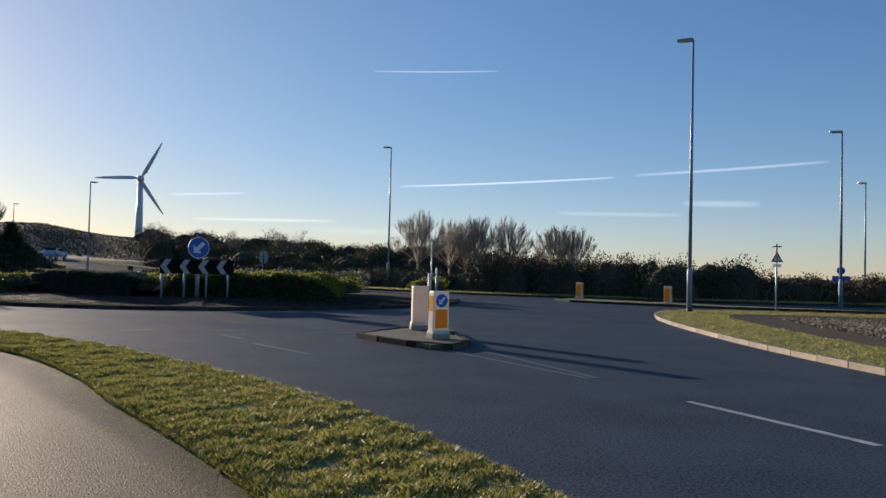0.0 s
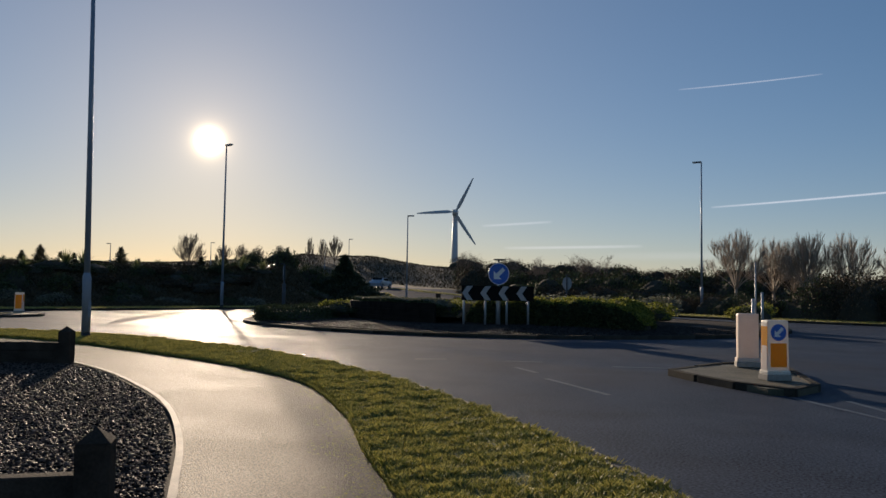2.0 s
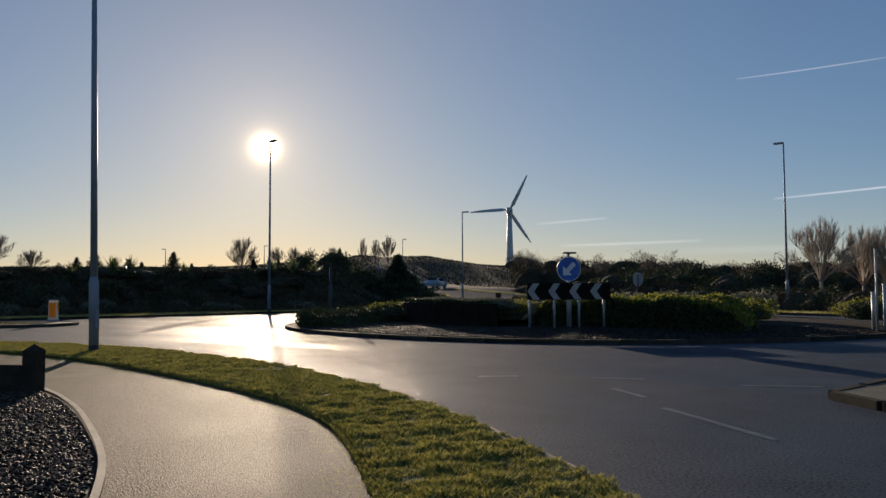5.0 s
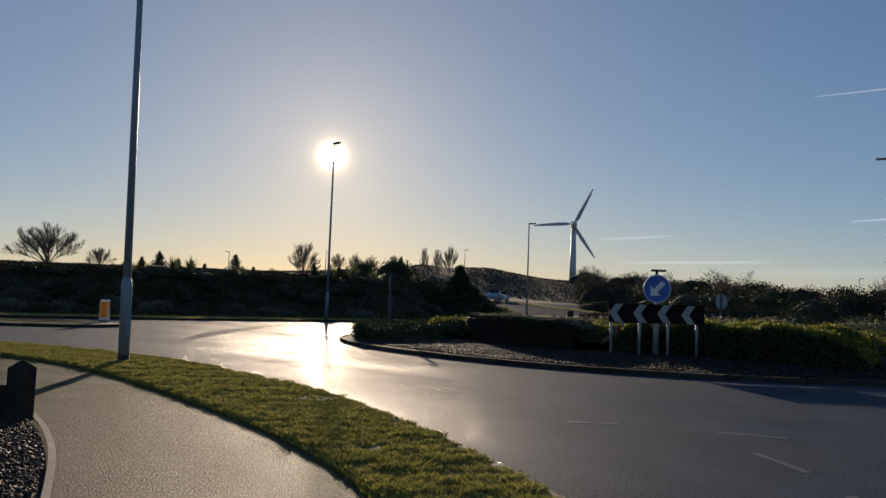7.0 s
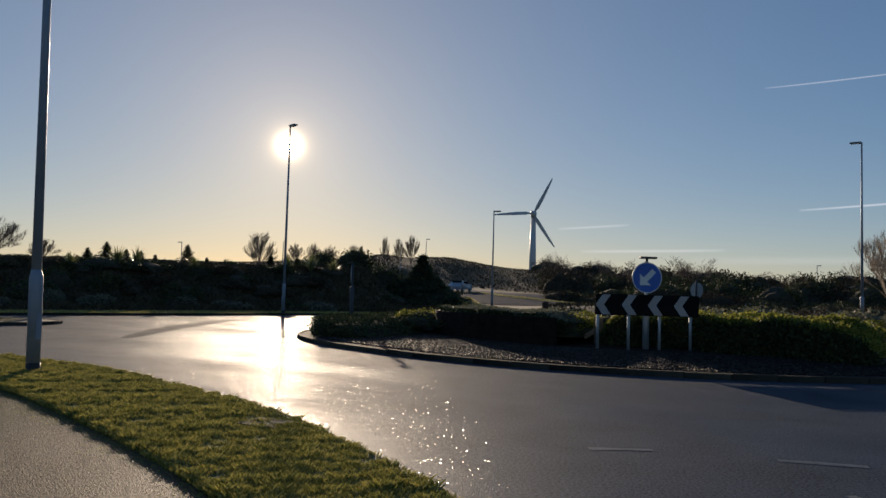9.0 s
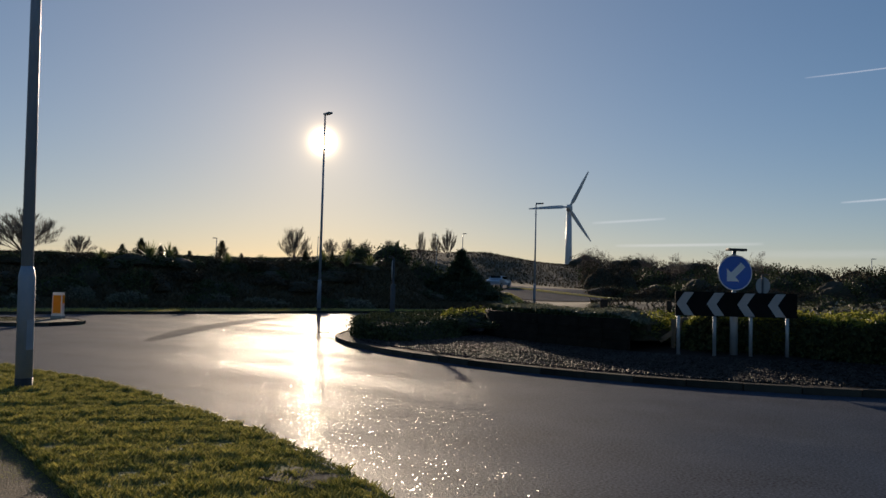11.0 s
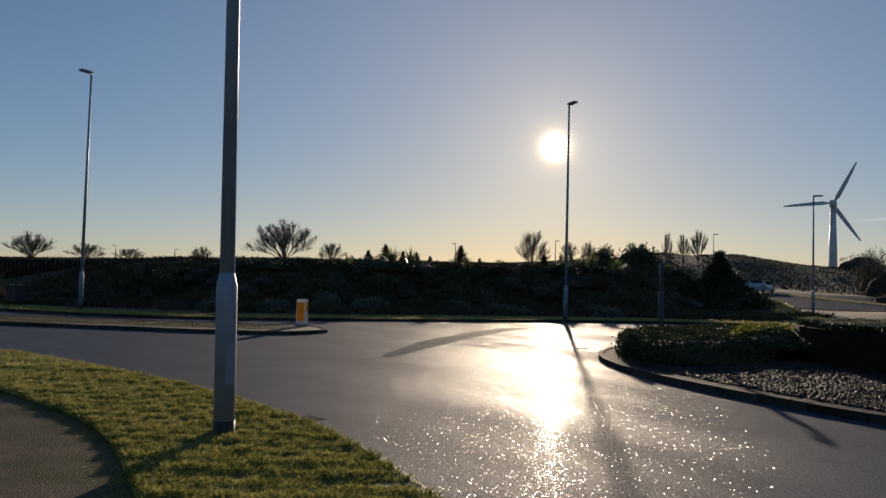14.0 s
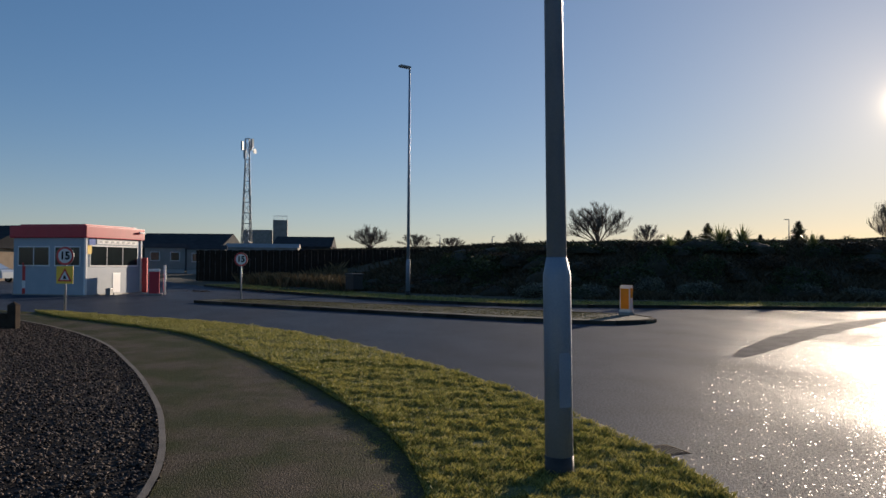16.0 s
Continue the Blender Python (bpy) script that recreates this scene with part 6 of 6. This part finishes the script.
def flax(at, r, seed, label, n=70):
    rr = np.random.default_rng(seed)
    V, F = [], []
    for k in range(n):
        a, t = rr.uniform(0, 6.283), rr.uniform(0.05, 0.85)
        L = r * rr.uniform(0.7, 1.25)
        d, s = np.array([math.cos(a), math.sin(a)]), np.array([-math.sin(a), math.cos(a)]) * 0.035
        b = len(V)
        for u_, wd in ((0, 1), (0.5, 1.1), (1, 0.1)):
            o = d * (t * L * u_ ** 1.4)
            z = L * u_ * (1 - 0.45 * t * u_)
            V += [(o[0] - s[0] * wd, o[1] - s[1] * wd, z), (o[0] + s[0] * wd, o[1] + s[1] * wd, z)]
        F += [(b, b + 1, b + 3, b + 2), (b + 2, b + 3, b + 5, b + 4)]
    ob = mesh_ob("flax_plant", V, F, M_BLADEP)
    ob.matrix_basis = pose(*at)
    return tagged(ob, label, "plant", "flax plants")


for k, (x, y, r) in enumerate(((-47.5, 36, 1.5), (-48, 39.5, 1.9), (-48.5, 41.2, 1.7), (-46.5, 44.5, 1.5), (-45, 52, 1.6), (-44.0, 53.5, 1.7), (-43.0, 55, 1.5), (-45.5, 55, 1.6), (12.5, 52, 1.9), (14.5, 52.5, 1.8), (16, 53, 1.6))):
    flax((x, y, land_z(x, y) + 0.1), r * 0.72, k, "clump of strap-leaved flax")

# tufts of dark scrub over the banks and hills
hp = np.stack([RNG.uniform(-150, 25, 190000), RNG.uniform(8, 200, 190000)], 1)
keep = ~within(hp, ROAD_POLY[::3]) & (away(hp, far_l[::4]) > 5.5) & (away(hp, near_l[::4]) > 28) & (hp[:, 1] > 14) & ~((hp[:, 0] > -70) & (hp[:, 0] < -34) & (hp[:, 1] > 74) & (hp[:, 1] < 102))
hb, hr = np.degrees(np.arctan2(hp[:, 0], hp[:, 1] - 10)), np.hypot(hp[:, 0], hp[:, 1] - 10)
keep &= ~((hb > -38.5) & (hb < -28) & (hr < 105))
hp = hp[keep]
tagged(blades("heath_scrub", hp, land(hp[:, 0], hp[:, 1]) - 0.04, 0.34, 0.06, M_HEATH, 1.0), "dark brown heath scrub over banks and hills", "scrub", kind="stuff")

bk = np.stack([RNG.uniform(-62, -31, 110000), RNG.uniform(9, 62, 110000)], 1)
bk = bk[~within(bk, ROAD_POLY[::3]) & (away(bk, far_l[::4]) > 5.0) & (away(bk, near_l[::4]) > 20)]
tagged(blades("bank_scrub", bk, land(bk[:, 0], bk[:, 1]) - 0.03, 0.30 * (1 + 0.6 * bumps(bk[:, 0], bk[:, 1], 1.2)), 0.035, M_HEATH, 1.2), "dark brown low scrub covering the bank", "scrub", kind="stuff")

# dark boarded fence and long grass by the gatehouse
fe = thing("fence", (-76.5, 5.6, 0.2), 52, "dark close-boarded fence beyond the gate", "fence")
for k in range(72):
    part("board", bm_box(0.30, 0.03, 2.85 + 0.03 * math.sin(k * 1.7), (k * 0.33, (k % 2) * 0.015, -0.3), 0.0, 0), M_SLEEP, fe)
bn = thing("grit_bin", (-47.6, 14.6 + 3.4, 0.3), 30, "dark grit bin on the verge", "bin")
part("body", bm_box(0.8, 0.6, 0.75, (0, 0, 0), 0.05), M_BLACK, bn)
part("lid", bm_box(0.86, 0.66, 0.12, (0, 0, 0.74), 0.04), M_BLACK, bn)
tp = np.stack([RNG.uniform(-66, -47, 9000), RNG.uniform(7, 18, 9000)], 1)
tp = tp[~within(tp, ROAD_POLY[::3]) & (away(tp, far_l[::4]) > 3)]
tagged(blades("long_grass", tp, land(tp[:, 0], tp[:, 1]), 0.8, 0.03, M_REED, 0.6), "dry straw-coloured long grass", "grass", kind="stuff")
rd = np.stack([RNG.uniform(16, 34, 5000), RNG.uniform(50, 58, 5000)], 1)
rd = rd[~within(rd, ROAD_POLY[::3]) & (away(rd, far_l[::4]) > 3)]
tagged(blades("dry_grass", rd, land(rd[:, 0], rd[:, 1]), 0.7, 0.03, M_REED, 0.6), "dry straw-coloured grass", "grass", kind="stuff")

# car park surface beyond the roundabout
nu, nv = 26, 22
cps = []
for a in np.linspace(0, 1, nu):
    for b in np.linspace(0, 1, nv):
        lo, hi = np.array([-53, 71.0]) * (1 - a) + np.array([-33, 72.0]) * a, np.array([-66, 96.0]) * (1 - a) + np.array([-40, 98.0]) * a
        x, y = lo * (1 - b) + hi * b
        cps.append((x, y))
cps = np.array(cps)
cz_ = land(cps[:, 0], cps[:, 1]) + 0.06
park = mesh_ob("car_park", np.c_[cps, cz_], [(i * nv + j, (i + 1) * nv + j, (i + 1) * nv + j + 1, i * nv + j + 1) for i in range(nu - 1) for j in range(nv - 1)], M_DRY, True)
tagged(park, "open damp tarmac car park", "car park", kind="structure")

# mown strips beside the far drive
for nm, pts in (("grass_strip", [(-51.9, 87.4), (-41.5, 82.1), (-33.4, 80.7), (-27, 81.5)]), ("grass_strip", [(-46, 77), (-40.5, 70.7), (-33, 61), (-29, 57)])):
    c = curve(pts, 0.5)
    one, two = beside(c, 0.9), beside(c, -0.9)
    sv = np.vstack([np.c_[q_, land(q_[:, 0], q_[:, 1]) + h_] for q_, h_ in ((one, 0.0), (c, 0.17), (two, 0.0))])
    m_ = len(c)
    tagged(mesh_ob(nm, sv, [(r_ * m_ + i, r_ * m_ + i + 1, (r_ + 1) * m_ + i + 1, (r_ + 1) * m_ + i) for r_ in range(2) for i in range(m_ - 1)], M_SOIL, True), "mown strip of winter grass beside the far drive", "grass", kind="structure")
    gx_ = scatter(one, two, 9000)
    tagged(blades("strip_grass", gx_, land(gx_[:, 0], gx_[:, 1]) + 0.1, 0.07, 0.02, M_GRASS, 0.8), "short winter grass on the strip", "grass", kind="stuff")

# ---------- grass blades, chips and pebbles ----------
def verge_grass(name, one, two, n, z0, z1, h, wd, label, edge=0.02, parent=None):
    xy = scatter(one, two, n, edge)
    d = away(xy, two[::3])
    full = away(xy, one[::3])
    v = full / (full + d + 1e-6)
    clump = 0.95 + 0.6 * bumps(xy[:, 0], xy[:, 1], 0.13, 1.0) + 0.45 * bumps(xy[:, 0], xy[:, 1], 0.4, 2.0)
    z = z0 + (z1 - z0) * v + 0.02 * bumps(xy[:, 0], xy[:, 1], 0.35) * np.sin(np.pi * v) - 0.008
    return tagged(blades(name, xy, z, h * np.clip(clump, 0.25, 2.3), wd, M_GRASS, 0.9), label, "grass", kind="stuff")


def span(line, x0, x1):
    return line[(line[:, 0] > x0) & (line[:, 0] < x1)]


verge_grass("verge_grass", span(near_l, -8, 9.5), span(pout_l, -8.3, 7.6), 230000, 0.095, 0.095, 0.046, 0.0042, "bright green tufty winter grass on the near verge", 0.015)
verge_grass("verge_grass", span(near_l, -20, -7.3), span(pout_l, -19.6, -7.6), 165000, 0.095, 0.095, 0.046, 0.0042, "bright green tufty winter grass on the near verge", 0.015)
verge_grass("verge_grass", span(near_l, -33.2, -19.3), span(pout_l, -33.1, -18.9), 66000, 0.095, 0.095, 0.045, 0.006, "bright green winter grass along the curving verge", 0.015)
verge_grass("verge_grass", rn, beside(rn, 2.5), 170000, 0.10, 0.08, 0.042, 0.0042, "bright green grass on the corner verge", 0.01)
fv = far_n[(far_n[:, 0] < 30)]
verge_grass("verge_grass", fv, beside(fv, 2.6), 70000, 0.10, 0.12, 0.07, 0.012, "thin strip of green grass on the far verge", 0.0)
wi = scatter(np.array([(-39.8, 11.4), (-33.8, 17.2), (-28.0, 24.2)]), np.array([(-40.6, 13.2), (-35.2, 20.0), (-30.4, 25.9)]), 24000)
tagged(blades("island_moss", wi, np.full(len(wi), 0.10), 0.022, 0.01, M_ISLMOSS), "moss and short grass on the traffic island", "grass", kind="stuff")

nb = near_cut(pin_l, -36, 9)
xy = np.vstack([scatter(beside(near_cut(pin_l, -9, 6), 0.1), beside(near_cut(pin_l, -9, 6), 5.5), 100000), scatter(near_cut(pin_l, -33, -9), beside(near_cut(pin_l, -33, -9), 5), 60000), scatter(beside(nb, 5), beside(nb, 11), 12000)])
z = 0.05 + RNG.uniform(-0.01, 0.018, len(xy))
tagged(stones("slate_chips", np.c_[xy, z], 0.027, M_SLATE), "wet dark slate chippings", "gravel", kind="stuff")
gb = beside(rn, 4.2)
xy = scatter(gb, beside(rn, 11), 34000)
tagged(stones("pebbles", np.c_[xy, 0.07 + RNG.uniform(0, 0.02, len(xy))], 0.052, M_TANST, 0.7), "tan rounded pebbles", "gravel", kind="stuff")
a = np.radians(np.r_[RNG.uniform(180, 232, 14000), RNG.uniform(230, 292, 21000), RNG.uniform(288, 352, 7000)])
q = np.where(np.arange(len(a)) < 14000, RNG.uniform(5.0, 9.8, len(a)), RNG.uniform(7.6, 11.5, len(a)))
xy = RC + (q * lobe_of(np.degrees(a)) * 0.99)[:, None] * np.stack([np.cos(a), np.sin(a)], 1)
zi = island_z((RR - q) / (RR - 0.3)) + 0.015
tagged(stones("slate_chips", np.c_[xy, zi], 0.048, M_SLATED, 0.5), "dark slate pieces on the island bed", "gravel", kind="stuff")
# loose chips nearest the path
chip = []
for k in range(5):
    t = stones("chip", np.zeros((1, 3)), 0.034, M_SLATE)
    chip.append(t.data)
    bpy.data.objects.remove(t)
pts = scatter(beside(near_cut(pin_l, -6, 4), 0.22), beside(near_cut(pin_l, -6, 4), 1.6), 280)
for k, (x, y) in enumerate(pts):
    o = new("chip", chip[k % 5])
    o.parent = bed
    o.matrix_basis = pose(x, y, 0.075, 0, 0, RNG.uniform(0, 360))

# overhanging blades where the turf breaks off at the footpath
fl = span(pout_l, -33, 12)
fx = scatter(fl, beside(fl, 0.07), 42000)
tagged(blades("verge_fringe", fx, 0.05 + RNG.uniform(0, 0.03, len(fx)), 0.035, 0.0045, M_GRASS, 1.1), "ragged fringe of grass over the path edge", "grass", kind="stuff")

# moss creeping over the path edge from the verge
ml = span(pout_l, -35, 12)
mx_ = scatter(ml, beside(ml, 0.7), 190000)
md = away(mx_, ml[::2])
mk = RNG.uniform(0, 1, len(mx_)) < np.clip(1.0 - md / (0.13 + 0.29 * (1 + bumps(mx_[:, 0], mx_[:, 1], 0.6, 3.0))), 0, 1)
mx_ = mx_[mk]
tagged(blades("path_moss", mx_, np.full(len(mx_), 0.051), 0.0028, 0.009, M_MOSS, 6.0), "yellow-green moss along the path edge", "moss", kind="stuff")
